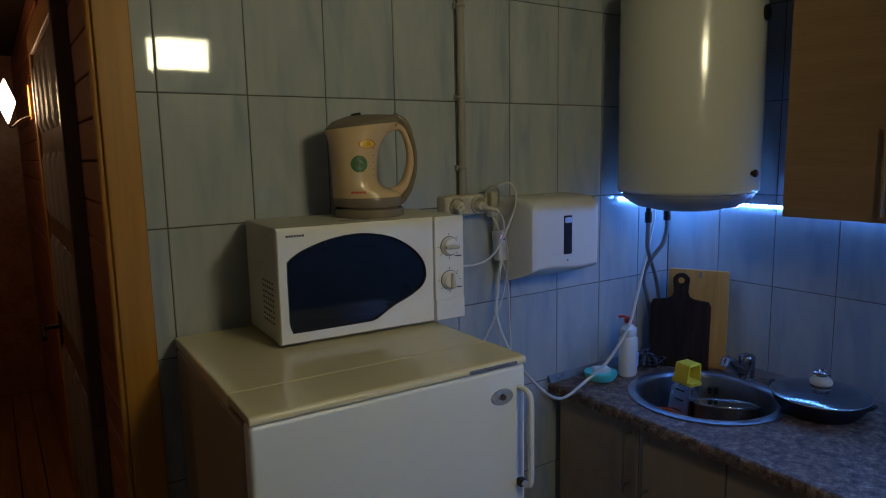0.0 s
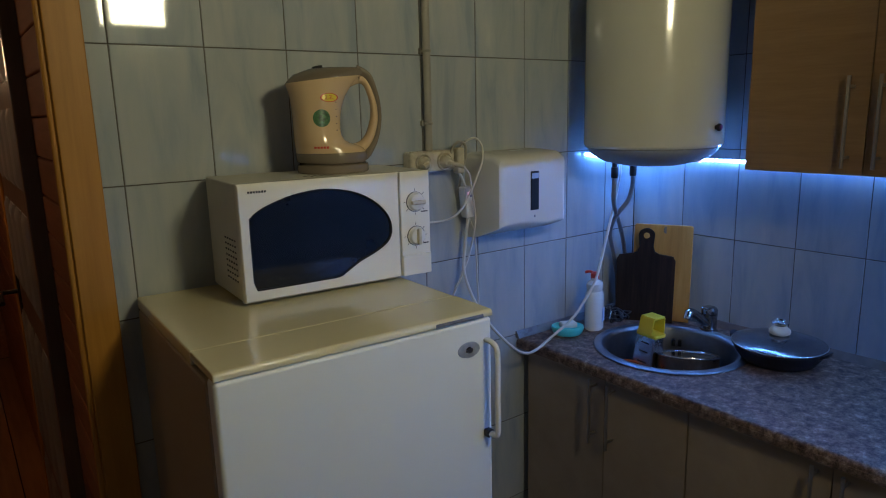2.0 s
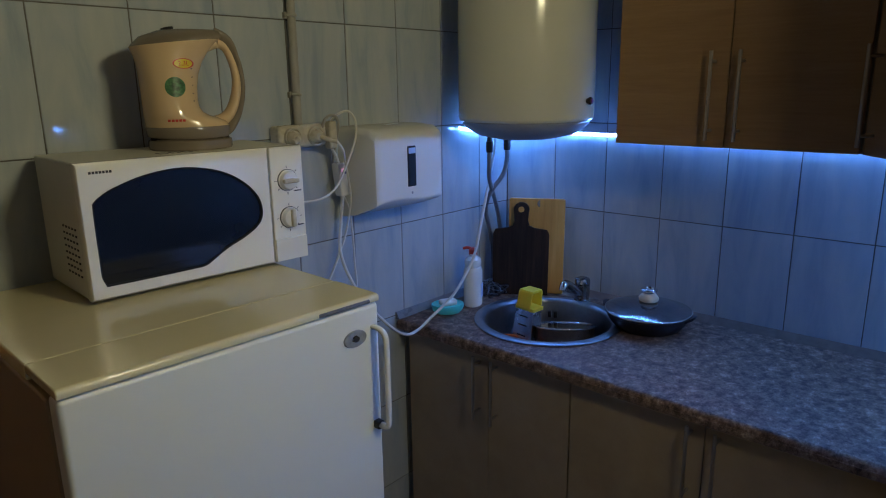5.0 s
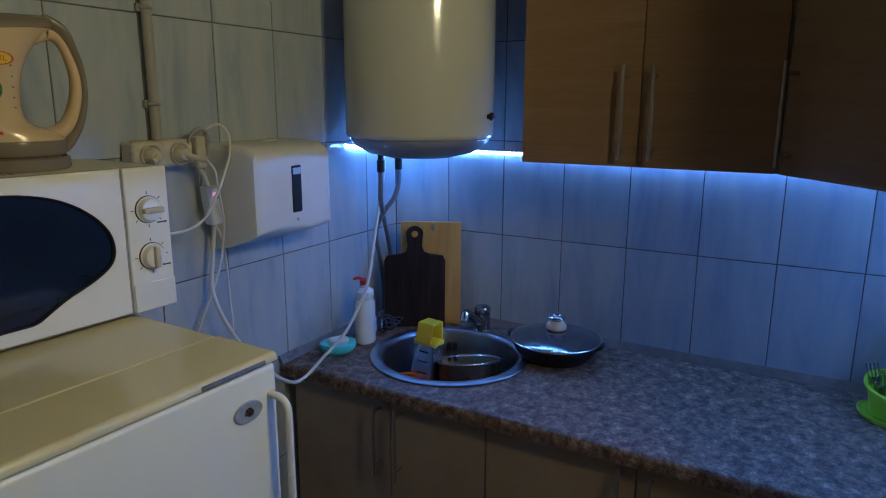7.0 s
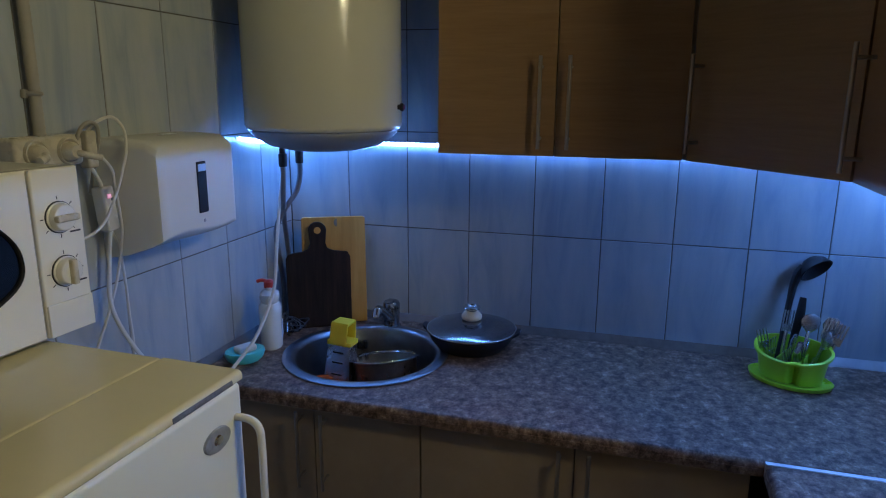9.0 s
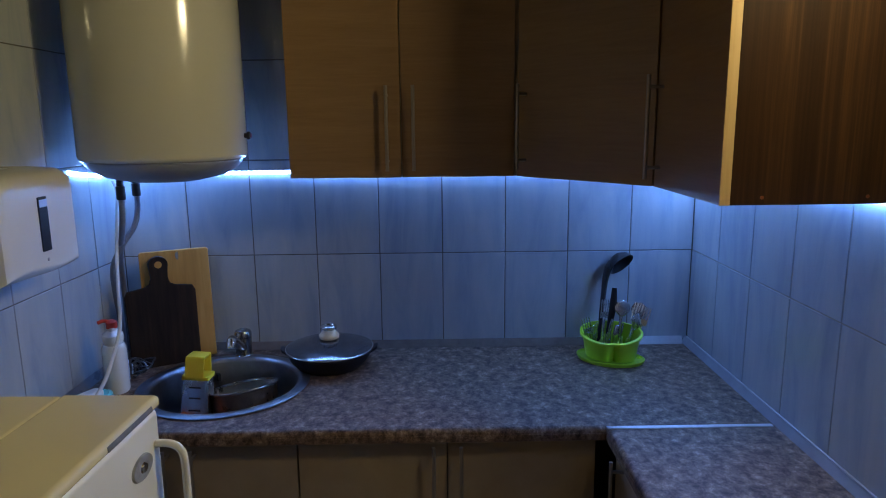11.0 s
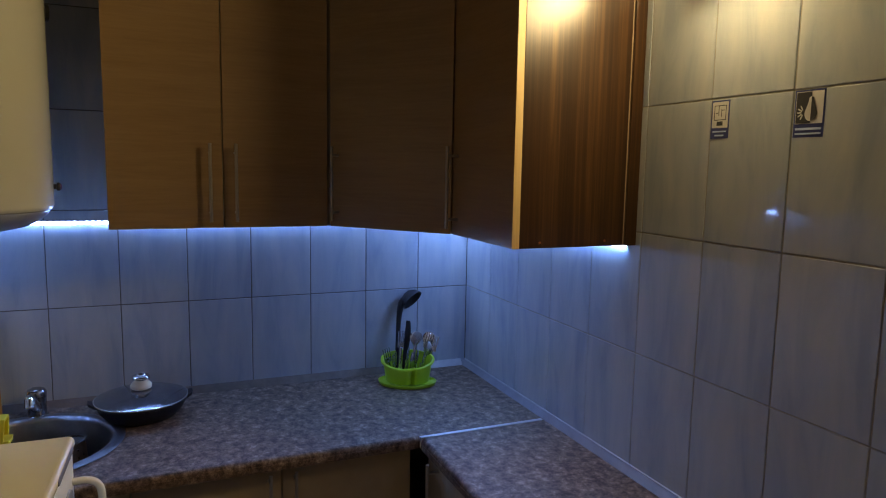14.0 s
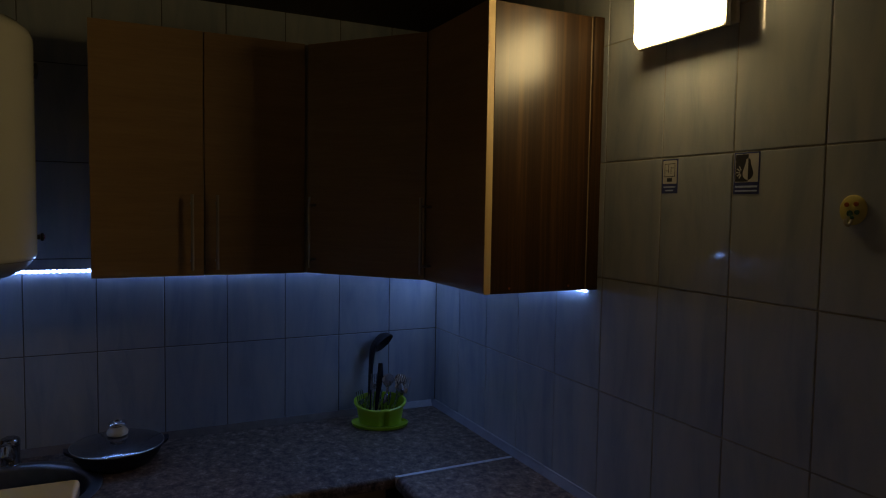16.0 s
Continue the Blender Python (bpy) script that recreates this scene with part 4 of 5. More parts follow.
part("handle_back", tube([(0.060, 0, 0.229), (0.086, 0, 0.216), (0.101, 0, 0.186), (0.109, 0, 0.150), (0.108, 0, 0.110), (0.096, 0, 0.071), (0.080, 0, 0.047), (0.070, 0, 0.038)], 0.010, 14, 8, flat=2.0, radii=[0.012, 0.010, 0.0075, 0.007, 0.0075, 0.009, 0.011, 0.012]), TAUPE, kettle, "taupe strip along the handle's back")


def wrapped(ob, s0, z0):
    """Bends a flat print, drawn round the origin, on to the jug's near side at s0, z0."""
    for v in ob.data.vertices:
        u, z, w = s0 + v.co.x, z0 + v.co.y, v.co.z
        k = max(i for i in range(len(JUG) - 1) if JUG[i][0] <= z)
        f = (z - JUG[k][0]) / (JUG[k + 1][0] - JUG[k][0])
        x0, x1, b = [JUG[k][i] * (1 - f) + JUG[k + 1][i] * f for i in (1, 2, 3)]
        q = (u - (x0 + x1) / 2) / ((x1 - x0) / 2)
        v.co = (u, -b * math.sqrt(max(0.0, 1 - q * q)) - w, z)
    return ob


def disc(h):
    return [(0.0, h)] + [(k / 5, h) for k in range(1, 6)] + [(1.0, 0.0001)]


oval_label = wrapped(part("capacity_label", lathe(disc(0.0009), segs=32, sx=0.0195, sy=0.0095), YELLOW, body, "yellow oval sticker edged in red"), -0.006, 0.170)
wrapped(part("label_edge", lathe([(0.90, 0.0), (0.90, 0.0013), (1.05, 0.0013), (1.05, 0.0)], segs=32, sx=0.0195, sy=0.0095), RED, oval_label), -0.006, 0.170)
wrapped(writing("writing", "2,3L", 0.0125, pose(0, 0, 0.0013), RED, oval_label), -0.006, 0.170)
wrapped(part("round_sticker", lathe(disc(0.0008), segs=32, sx=0.0195, sy=0.0195), GREEN_PRINT, body, "round green leaf-patterned sticker"), -0.026, 0.125)
wrapped(part("maker_mark", join(*[box(-0.0165 + 0.0068 * k, -0.0112 + 0.0068 * k, -0.0024, 0.0024, -0.001, 0.0006) for k in range(5)]), RED, body, "small red maker's lettering"), -0.030, 0.0600)
wrapped(part("level_marks", join(*[box(-0.0015, 0.0015, z - 0.0009, z + 0.0009, -0.001, 0.0005) for z in (-0.035, -0.020, -0.004, 0.012, 0.028)]), INK, body, "small printed marks"), 0.009, 0.132)

# ---- wiring on the tiled wall ----
conduit_x = -0.961
conduit = thing("conduit", pose(0, 0, 0), "grey corrugated cable conduit clipped to the tiles", "conduit")
part("pipe", lathe([(0.0, 1.522)] + [(0.0105 + 0.0012 * (k % 2), 1.522 + 0.006 * k) for k in range(int((CEIL - 1.524) / 0.006))] + [(0.0, CEIL - 0.002)], conduit_x, WALL_Y - 0.016, 12), CONDUIT, conduit)
for z in (1.602, 1.80, 2.05):
    part("clip", join(box(conduit_x - 0.018, conduit_x + 0.016, WALL_Y - 0.012, WALL_Y - 0.001, z - 0.008, z + 0.008, 0.002), tube([(conduit_x - 0.013, WALL_Y - 0.014, z), (conduit_x, WALL_Y - 0.031, z), (conduit_x + 0.013, WALL_Y - 0.014, z)], 0.004, 8)), CONDUIT, conduit)
socket = thing("socket_outlet", pose(-0.967, WALL_Y, 1.497), "yellowed twin surface socket with two plugs", "socket")
part("box", box(-0.077, 0.077, -0.046, -0.001, -0.030, 0.028, 0.009, 3), OLD_PLASTIC, socket)
for x in (-0.037, 0.037):
    s = part("outlet", turned(lathe([(0.0, 0.0), (0.019, 0.0), (0.023, 0.006), (0.025, 0.006), (0.026, 0.0), (0.026, -0.002), (0.0, -0.002)], segs=28), pose(x, -0.047, -0.002, 90, 0, 0)), OLD_PLASTIC, socket, "round outlet")
plug_1 = thing("plug", pose(-1.004, WALL_Y - 0.048, 1.494), "yellowed plug with a white cable", "plug", "plugs")
part("body", join(turned(lathe([(0.0, 0.0), (0.019, 0.0), (0.018, 0.010), (0.012, 0.020), (0.0, 0.021)], segs=20), pose(0, 0, 0, 90, 0, 0)), tube([(0, -0.012, 0), (-0.002, -0.024, -0.004), (-0.02, -0.028, -0.010)], 0.008, 10)), OLD_PLASTIC, plug_1)
plug_2 = thing("plug", pose(-0.930, WALL_Y - 0.048, 1.494), "cream plug with a white cable", "plug", "plugs")
part("body", join(turned(lathe([(0.0, 0.0), (0.019, 0.0), (0.018, 0.010), (0.012, 0.020), (0.0, 0.021)], segs=20), pose(0, 0, 0, 90, 0, 0)), tube([(0, -0.012, 0), (0.010, -0.028, -0.006), (0.035, -0.045, -0.014)], 0.0065, 10)), OLD_PLASTIC, plug_2)
spare = thing("plug", pose(-0.866, WALL_Y - 0.032, 1.490), "tall white plug hanging beside the socket", "plug", "plugs")
part("body", box(-0.013, 0.013, -0.014, 0.014, -0.035, 0.040, 0.006, 3), OLD_PLASTIC, spare)
guard = thing("safety_plug", pose(-0.845, WALL_Y - 0.040, 1.366, 0, -6, 0), "white heater safety plug with a pink indicator, hanging on its cable", "plug")
part("body", box(-0.016, 0.016, -0.016, 0.016, -0.045, 0.050, 0.006, 3), WHITE_PLASTIC, guard)
part("indicator", box(-0.007, 0.004, -0.0175, -0.015, 0.026, 0.034, 0.001, 1), PINK_LIGHT, guard, "pink indicator light")
part("button", box(0.003, 0.009, -0.0178, -0.015, 0.018, 0.025, 0.001, 1), BLUE_INK, guard, "small blue button")
whole("cable", tube([(-0.866, 1.775, 1.455), (-0.860, 1.768, 1.435), (-0.852, 1.768, 1.415)], 0.0040, 8), CABLE, "short white cable above the safety plug", "cable", "white cables")
whole("cable", tube([(-0.840, 1.768, 1.322), (-0.819, 1.77, 1.273), (-0.806, 1.776, 1.20), (-0.800, 1.78, 1.12), (-0.797, 1.78, 1.03), (-0.81, 1.785, 0.85), (-0.86, 1.787, 0.62), (-1.0, 1.79, 0.42)], 0.0031, 8), CABLE, "white cable hanging down the tiles", "cable", "white cables")
whole("cable", tube([(-0.895, 1.717, 1.479), (-0.880, 1.712, 1.455), (-0.868, 1.72, 1.42), (-0.846, 1.735, 1.365), (-0.830, 1.75, 1.31), (-0.838, 1.765, 1.22), (-0.872, 1.77, 1.14), (-0.915, 1.775, 1.06), (-1.02, 1.785, 0.85), (-1.15, 1.79, 0.62)], 0.0031, 8), CABLE, "white cable running from the socket behind the fridge", "cable", "white cables")
whole("cable", tube([(-0.866, 1.775, 1.530), (-0.856, 1.757, 1.548), (-0.832, 1.742, 1.556), (-0.817, 1.730, 1.532), (-0.824, 1.722, 1.49), (-0.848, 1.715, 1.45), (-0.878, 1.710, 1.405), (-0.915, 1.710, 1.356), (-0.965, 1.710, 1.334), (-1.03, 1.72, 1.332), (-1.10, 1.735, 1.335), (-1.17, 1.745, 1.345)], 0.0031, 8), CABLE, "white cable looping from the socket to the microwave", "cable", "white cables")
whole("cable", tube([(-0.898, WALL_Y - 0.02, 1.47), (-0.903, WALL_Y - 0.045, 1.52), (-0.893, WALL_Y - 0.052, 1.541), (-0.876, WALL_Y - 0.053, 1.547), (-0.858, WALL_Y - 0.052, 1.538), (-0.850, WALL_Y - 0.045, 1.51), (-0.852, WALL_Y - 0.03, 1.46), (-0.850, WALL_Y - 0.010, 1.40)], 0.004, 8), CONDUIT, "dark grey cable loop at the socket", "cable")
whole("cable", tube([(-0.185, 1.735, 1.445), (-0.20, 1.720, 1.402), (-0.25, 1.712, 1.266), (-0.31, 1.690, 1.17), (-0.38, 1.662, 1.078), (-0.435, 1.662, 1.01), (-0.49, 1.668, 0.955), (-0.57, 1.686, 0.903), (-0.645, 1.683, 0.877), (-0.70, 1.684, 0.883), (-0.78, 1.68, 0.945), (-0.84, 1.72, 1.04), (-0.862, 1.765, 1.15), (-0.85, 1.772, 1.25), (-0.842, 1.768, 1.322)], 0.0048, 8), CABLE, "long white cable sagging from the heater across the worktop", "cable", "white cables")

# ---- towel dispenser ----
disp = thing("towel_dispenser", pose(-0.676, WALL_Y, 1.25), "white plastic paper towel dispenser with a dark level slot", "towel dispenser")


def disp_ring(w, y, z0, z1, wave=0.0):
    low = [(-w + 2 * w * i / 10, y, z0 + wave * math.sin(i / 10 * 2 * math.pi)) for i in range(11)]
    return low + [(w, y, z1 - 0.02), (w - 0.006, y, z1 - 0.006), (w - 0.02, y, z1), (-w + 0.02, y, z1), (-w + 0.006, y, z1 - 0.006), (-w, y, z1 - 0.02)]


part("cover", loft([disp_ring(0.142, -0.001, 0.002, 0.262), disp_ring(0.142, -0.060, 0.012, 0.262), disp_ring(0.141, -0.125, 0.034, 0.258, 0.004), disp_ring(0.135, -0.148, 0.046, 0.245, 0.005), disp_ring(0.118, -0.156, 0.056, 0.225, 0.005)]), WHITE_PLASTIC, disp)
part("level_slot", box(-0.018, 0.016, -0.1585, -0.150, 0.088, 0.205, 0.003, 2), BLACK, disp, "dark level window")
part("slot_mark", box(-0.015, 0.013, -0.1598, -0.157, 0.183, 0.199, 0.001, 1), PALE_BLUE, disp, "pale blue mark")
part("keyhole", box(-0.004, 0.004, -0.158, -0.150, 0.066, 0.074, 0.002, 1), SKIRT, disp)
part("seam", box(-0.02, 0.03, -0.075, -0.060, 0.2615, 0.2635, 0.0005, 1), SKIRT, disp)

# ---- boards in the corner ----
def leaning(x, y, rz, lean):
    return pose(x, y, COUNTER + 0.002, 0, 0, rz) @ pose(0, 0, 0, lean, 0, 0)


pale = thing("cutting_board", leaning(-0.098, 1.612, -63, -5), "pale wooden cutting board leaning in the corner", "cutting board", "cutting boards")
part("board", prism([(-0.100, 0.0), (0.100, 0.0)] + [(0.100, 0.337), (0.094, 0.343)] + [(-0.094, 0.343), (-0.100, 0.337)], 0.0, 0.018, 0.003), PALE_BOARD, pale)
part("knot", turned(lathe([(0.0, 0.0), (1.0, 0.0), (0.9, 0.0006), (0.0, 0.0006)], segs=14, sx=0.009, sy=0.013), pose(0.010, 0.0, 0.325, 90, 0, 20)), TAUPE, pale, "dark knot in the wood")
dark = thing("cutting_board", leaning(-0.150, 1.640, -59, -5), "dark scorched cutting board with a handle hole", "cutting board", "cutting boards")
edge = [(-0.098, 0.0), (0.098, 0.0), (0.100, 0.22), (0.092, 0.236), (0.045, 0.243), (0.030, 0.250), (0.024, 0.268), (0.026, 0.295)] + [(x, z + 0.308) for x, z in arc(0, 0, 0.028, 0.026, 0, 180, 12)] + [(-0.026, 0.295), (-0.024, 0.268), (-0.030, 0.250), (-0.045, 0.243), (-0.092, 0.236), (-0.100, 0.22)]
part("board", prism(edge, 0.0, 0.016, 0.002), DARK_BOARD, dark)
part("hole", turned(lathe([(0.0, 0.0), (0.0105, 0.0), (0.0105, 0.0012), (0.0, 0.0012)], segs=20), pose(0, 0.0005, 0.308, 90, 0, 0)), PALE_BOARD, dark, "round hole showing the pale board behind")

# ---- small things on the worktop ----
bottle = thing("bottle", pose(-0.336, 1.706, COUNTER, 0, 0, 25), "white detergent bottle with a red cap", "bottle")
part("body", lathe([(0.0, 0.0), (0.030, 0.0), (0.033, 0.004), (0.0335, 0.10), (0.033, 0.125), (0.026, 0.137), (0.030, 0.150), (0.028, 0.163), (0.013, 0.174), (0.012, 0.182), (0.0, 0.182)], sx=1.30, sy=0.95), WHITE_PLASTIC, bottle)
part("cap", join(lathe([(0.0, 0.180), (0.0145, 0.180), (0.0145, 0.196), (0.008, 0.202), (0.0, 0.203)]), tube([(0.0, 0, 0.195), (0.002, 0.018, 0.201), (0.002, 0.034, 0.197)], 0.005, 8)), RED, bottle, "red spout cap")
part("label_print", box(-0.012, 0.014, -0.0328, -0.0305, 0.03, 0.078, 0.0005, 1), PALE_BLUE, bottle, "small pale label")
soap_dish = thing("soap_dish", pose(-0.452, 1.722, COUNTER, 0, 0, -35), "turquoise oval soap dish", "soap dish")
part("body", lathe([(0.0, 0.0), (0.042, 0.0), (0.050, 0.008), (0.056, 0.022), (0.054, 0.030), (0.046, 0.032), (0.036, 0.026), (0.0, 0.022)], segs=40, sy=0.82), TEAL, soap_dish)
whole("soap_bar", turned(box(-0.029, 0.029, -0.018, 0.018, 0.0, 0.020, 0.008, 3), pose(-0.450, 1.722, COUNTER + 0.0235, 0, 0, -25)), SOAP, "worn white bar of soap in the dish", "soap")
random.seed(5)
whorls = []
for k in range(26):
    c = Vector((random.uniform(-0.018, 0.018), random.uniform(-0.014, 0.014), random.uniform(0.010, 0.022)))
    a0, tip = random.uniform(0, 6.28), Vector((random.gauss(0, 1), random.gauss(0, 1), random.gauss(0, 0.6))).normalized()
    e1 = tip.orthogonal().normalized()
    e2 = tip.cross(e1)
    rr = random.uniform(0.012, 0.020)
    line = [c + (e1 * math.cos(a0 + i * 0.55) + e2 * math.sin(a0 + i * 0.55)) * rr * (1 + 0.12 * math.sin(i * 2.3)) for i in range(12)]
    line = [Vector((p.x, p.y, max(p.z, 0.003))) for p in line]
    whorls.append(tube(line, 0.0010, 5, 3, flat=1.8))
whole("scouring_pad", turned(join(*whorls), pose(-0.192, 1.716, COUNTER) @ Matrix.Diagonal((2.1, 2.0, 1.4, 1))), WIRE, "tangled dark steel scouring pad", "scouring pad")

pot = thing("casserole", pose(-0.168, 1.145, COUNTER, 0, 0, 4), "low black enamelled casserole with a metal lid", "casserole")
part("body", lathe([(0.0, 0.001), (0.085, 0.001), (0.098, 0.006), (0.118, 0.030), (0.126, 0.050), (0.129, 0.052), (0.129, 0.056), (0.122, 0.055), (0.112, 0.030), (0.09, 0.010), (0.0, 0.008)], segs=56), ENAMEL, pot)
plid = part("lid", lathe([(0.126, 0.0565), (0.130, 0.0565), (0.131, 0.060), (0.122, 0.064), (0.09, 0.075), (0.05, 0.083), (0.0, 0.086), (0.0, 0.080), (0.09, 0.070), (0.126, 0.0565)], segs=56), LID_METAL, pot, "domed dark metal lid")
part("knob", lathe([(0.0, 0.083), (0.020, 0.083), (0.029, 0.089), (0.030, 0.097), (0.023, 0.106), (0.016, 0.112), (0.0, 0.113)], segs=28), CREAM, plid, "cream knob")
part("knob_cap", lathe([(0.0, 0.111), (0.015, 0.111), (0.0155, 0.115), (0.024, 0.118), (0.026, 0.122), (0.023, 0.126), (0.016, 0.127), (0.013, 0.123), (0.0, 0.122)], segs=28), CHROME, plid, "chrome knob cap")
part("lid_rim", tube([(0.1295 * math.cos(2 * math.pi * k / 32), 0.1295 * math.sin(2 * math.pi * k / 32), 0.0590) for k in range(33)], 0.0022, 8, 2), CHROME, plid, "bright worn rim of the lid")
for s in (-1, 1):
    part("handle", loft([[(a * w, s * y, z + b) for a, b in ((-1, -0.004), (1, -0.004), (1, 0.004), (-1, 0.004))] for w, y, z in ((0.026, 0.112, 0.044), (0.024, 0.128, 0.050), (0.020, 0.139, 0.056), (0.012, 0.144, 0.059))]), ENAMEL, pot, "short black lug handle")

# ---- cutlery holder ----
holder = thing("cutlery_holder", pose(-0.148, 0.290, COUNTER, 0, 0, -117), "lime green plastic cutlery holder on a saucer", "cutlery holder")


def bean(k, z, dip=0.0, notch=0.0):
    """A rounded D outline of size k; dip lowers its front, notch draws in one place of the front."""
    pts = arc(0, 0, 0.094 * k, 0.074 * k, 180, 360, 48) + arc(0, 0, 0.094 * k, 0.056 * k, 0, 180, 24)[1:-1]
    out = []
    for x, y in pts:
        q = 1 - notch * math.exp(-((x / k - 0.026) / 0.011) ** 2) if y < 0 else 1.0
        out.append((x * (1 - 0.3 * (1 - q)), y * q, z + dip * y))
    return out


part("saucer", loft([bean(0.95, 0.0), bean(1.06, 0.002), bean(1.10, 0.012), bean(1.07, 0.013), bean(0.98, 0.006)]), LIME, holder, "shallow green saucer")
part("cup", loft([bean(0.74, 0.0075, 0, 0.34), bean(0.80, 0.010, 0, 0.34), bean(0.93, 0.082, 0.26, 0.22), bean(1.01, 0.084, 0.28, 0.10), bean(1.01, 0.090, 0.28, 0.10), bean(0.93, 0.091, 0.28, 0.16), bean(0.89, 0.083, 0.26, 0.26), bean(0.77, 0.016, 0, 0.36)]), LIME, holder, "green two-lobed cup with a thick slanting rim")
part("divider", join(box(-0.028, -0.0255, -0.045, 0.040, 0.016, 0.066), box(0.0255, 0.028, -0.040, 0.040, 0.016, 0.066)), LIME, holder)


def cutlery(name, p, top, material, head, label, scale=1.0):
    """A piece standing in the holder from p to top (room coordinates), head up."""
    a, b = Vector(p), Vector(top)
    d = (b - a).normalized()
    ob = thing(name, Matrix.Translation(a) @ d.to_track_quat("Z", "Y").to_matrix().to_4x4() @ pose(0, 0, 0, 0, 0, 60), label, "cutlery", "cutlery in the holder")
    length = (b - a).length
    if head == "spoon":
        part("handle", tube([(0, 0, 0), (0, 0.001, length * 0.5), (0, 0, length - 0.05)], 0.003, 8, flat=1.6), material, ob)
        part("bowl", loft([[(0.019 * scale * k * math.cos(t), 0.004 * k * math.sin(t), length - 0.052 + 0.052 * h) for t in [2 * math.pi * i / 14 for i in range(14)]] for k, h in ((0.16, 0), (0.6, 0.18), (0.95, 0.4), (1, 0.6), (0.8, 0.85), (0.1, 1))]), material, ob)
    elif head == "fork":
        part("handle", tube([(0, 0, 0), (0, 0.001, length * 0.5), (0, 0, length - 0.055)], 0.003, 8, flat=1.6), material, ob)
        comb = [(-0.013, length - 0.058), (0.013, length - 0.058)]
        for k in (3, 2, 1, 0):
            comb += [(-0.0097 + 0.0078 * k, length - 0.038), (-0.0097 + 0.0078 * k, length), (-0.013 + 0.0078 * k, length), (-0.013 + 0.0078 * k, length - 0.038)]
        part("tine_comb", prism(comb, -0.001, 0.001), material, ob)
    else:
        part("grip", tube([(0, 0, 0.0), (0.001, 0, length * 0.4), (0.0, 0, length * 0.75), (0.004, 0, length)], 0.0075, 10, radii=[0.004, 0.0065, 0.0085, 0.0055], flat=1.4), material, ob)
    return ob


random.seed(11)
HB = COUNTER + 0.018
for nm, p, q, mt, hd, lb in (
    ("knife", (-0.125, 0.298), (-0.100, 0.268, 1.092), BLACK, "grip", "knife with a black grip standing in the holder"),
    ("fork", (-0.125, 0.340), (-0.150, 0.372, 1.012), STEEL, "fork", "steel fork leaning out of the holder"),
    ("fork", (-0.140, 0.335), (-0.180, 0.350, 1.000), STEEL, "fork", "steel fork leaning forward out of the holder"),
    ("spoon", (-0.145, 0.275), (-0.130, 0.250, 1.060), STEEL, "spoon", "steel tablespoon standing in the holder"),
    ("spoon", (-0.160, 0.300), (-0.185, 0.300, 1.018), STEEL, "spoon", "steel spoon standing in the holder"),
    ("fork", (-0.145, 0.245), (-0.145, 0.205, 1.055), STEEL, "fork", "steel fork standing in the holder"),
    ("spoon", (-0.135, 0.250), (-0.115, 0.190, 1.048), STEEL, "spoon", "steel teaspoon standing in the holder"),
    ("fork", (-0.170, 0.305), (-0.218, 0.318, 0.990), STEEL, "fork", "steel fork lying low in the holder"),
    ("spoon", (-0.155, 0.245), (-0.178, 0.218, 1.030), STEEL, "spoon", "steel dessert spoon standing in the holder"),
    ("fork", (-0.130, 0.315), (-0.115, 0.302, 1.060), STEEL, "fork", "long steel fork standing in the holder"),
    ("spoon", (-0.165, 0.275), (-0.195, 0.268, 1.008), STEEL, "spoon", "small steel spoon standing in the holder"),
    ("fork", (-0.150, 0.225), (-0.140, 0.180, 1.040), STEEL, "fork", "slim steel fork standing in the holder"),
    ("knife", (-0.170, 0.285), (-0.198, 0.288, 1.000), STEEL, "grip", "steel knife standing grip up in the holder")):
    cutlery(nm, (*p, HB), q, mt, hd, lb, 1.25)
ladle = thing("ladle", pose(-0.104, 0.318, COUNTER + 0.018), "black plastic ladle standing in the holder against the tiles", "ladle", "cutlery in the holder")
part("handle", tube([(0.0, 0.0, 0.0), (0.022, -0.012, 0.09), (0.046, -0.024, 0.17), (0.056, -0.031, 0.215), (0.062, -0.040, 0.243), (0.066, -0.052, 0.262)], 0.0085, 10, flat=1.5, radii=[0.007, 0.0075, 0.0085, 0.0105, 0.013, 0.012]), BLACK, ladle)
part("bowl", turned(lathe([(0.0, -0.034), (0.020, -0.030), (0.037, -0.015), (0.044, 0.004), (0.042, 0.005), (0.034, -0.012), (0.018, -0.026), (0.0, -0.029)], segs=32), Matrix.Translation((0.062, -0.080, 0.258)) @ Vector((-0.62, -0.48, -0.62)).to_track_quat("Z", "Y").to_matrix().to_4x4()), BLACK, ladle)

# ---- stickers and badge on the south wall ----
def sticker(x0, x1, z0, z1, label):
    return thing("sticker", pose((x0 + x1) / 2, 0.0, (z0 + z1) / 2, 0, 0, 180), label, "sticker", "stickers on the tiles"), (x1 - x0) / 2, (z1 - z0) / 2


s, w, h = sticker(-1.251, -1.203, 1.708, 1.786, "small information sticker with a drawing and a blue foot")
part("sheet", box(-w, w, -0.0007, -0.0001, -h, h), BLUE_INK, s)
part("picture", box(-w + 0.003, w - 0.003, -0.0011, -0.0008, -h + 0.022, h - 0.003), PAPER, s)
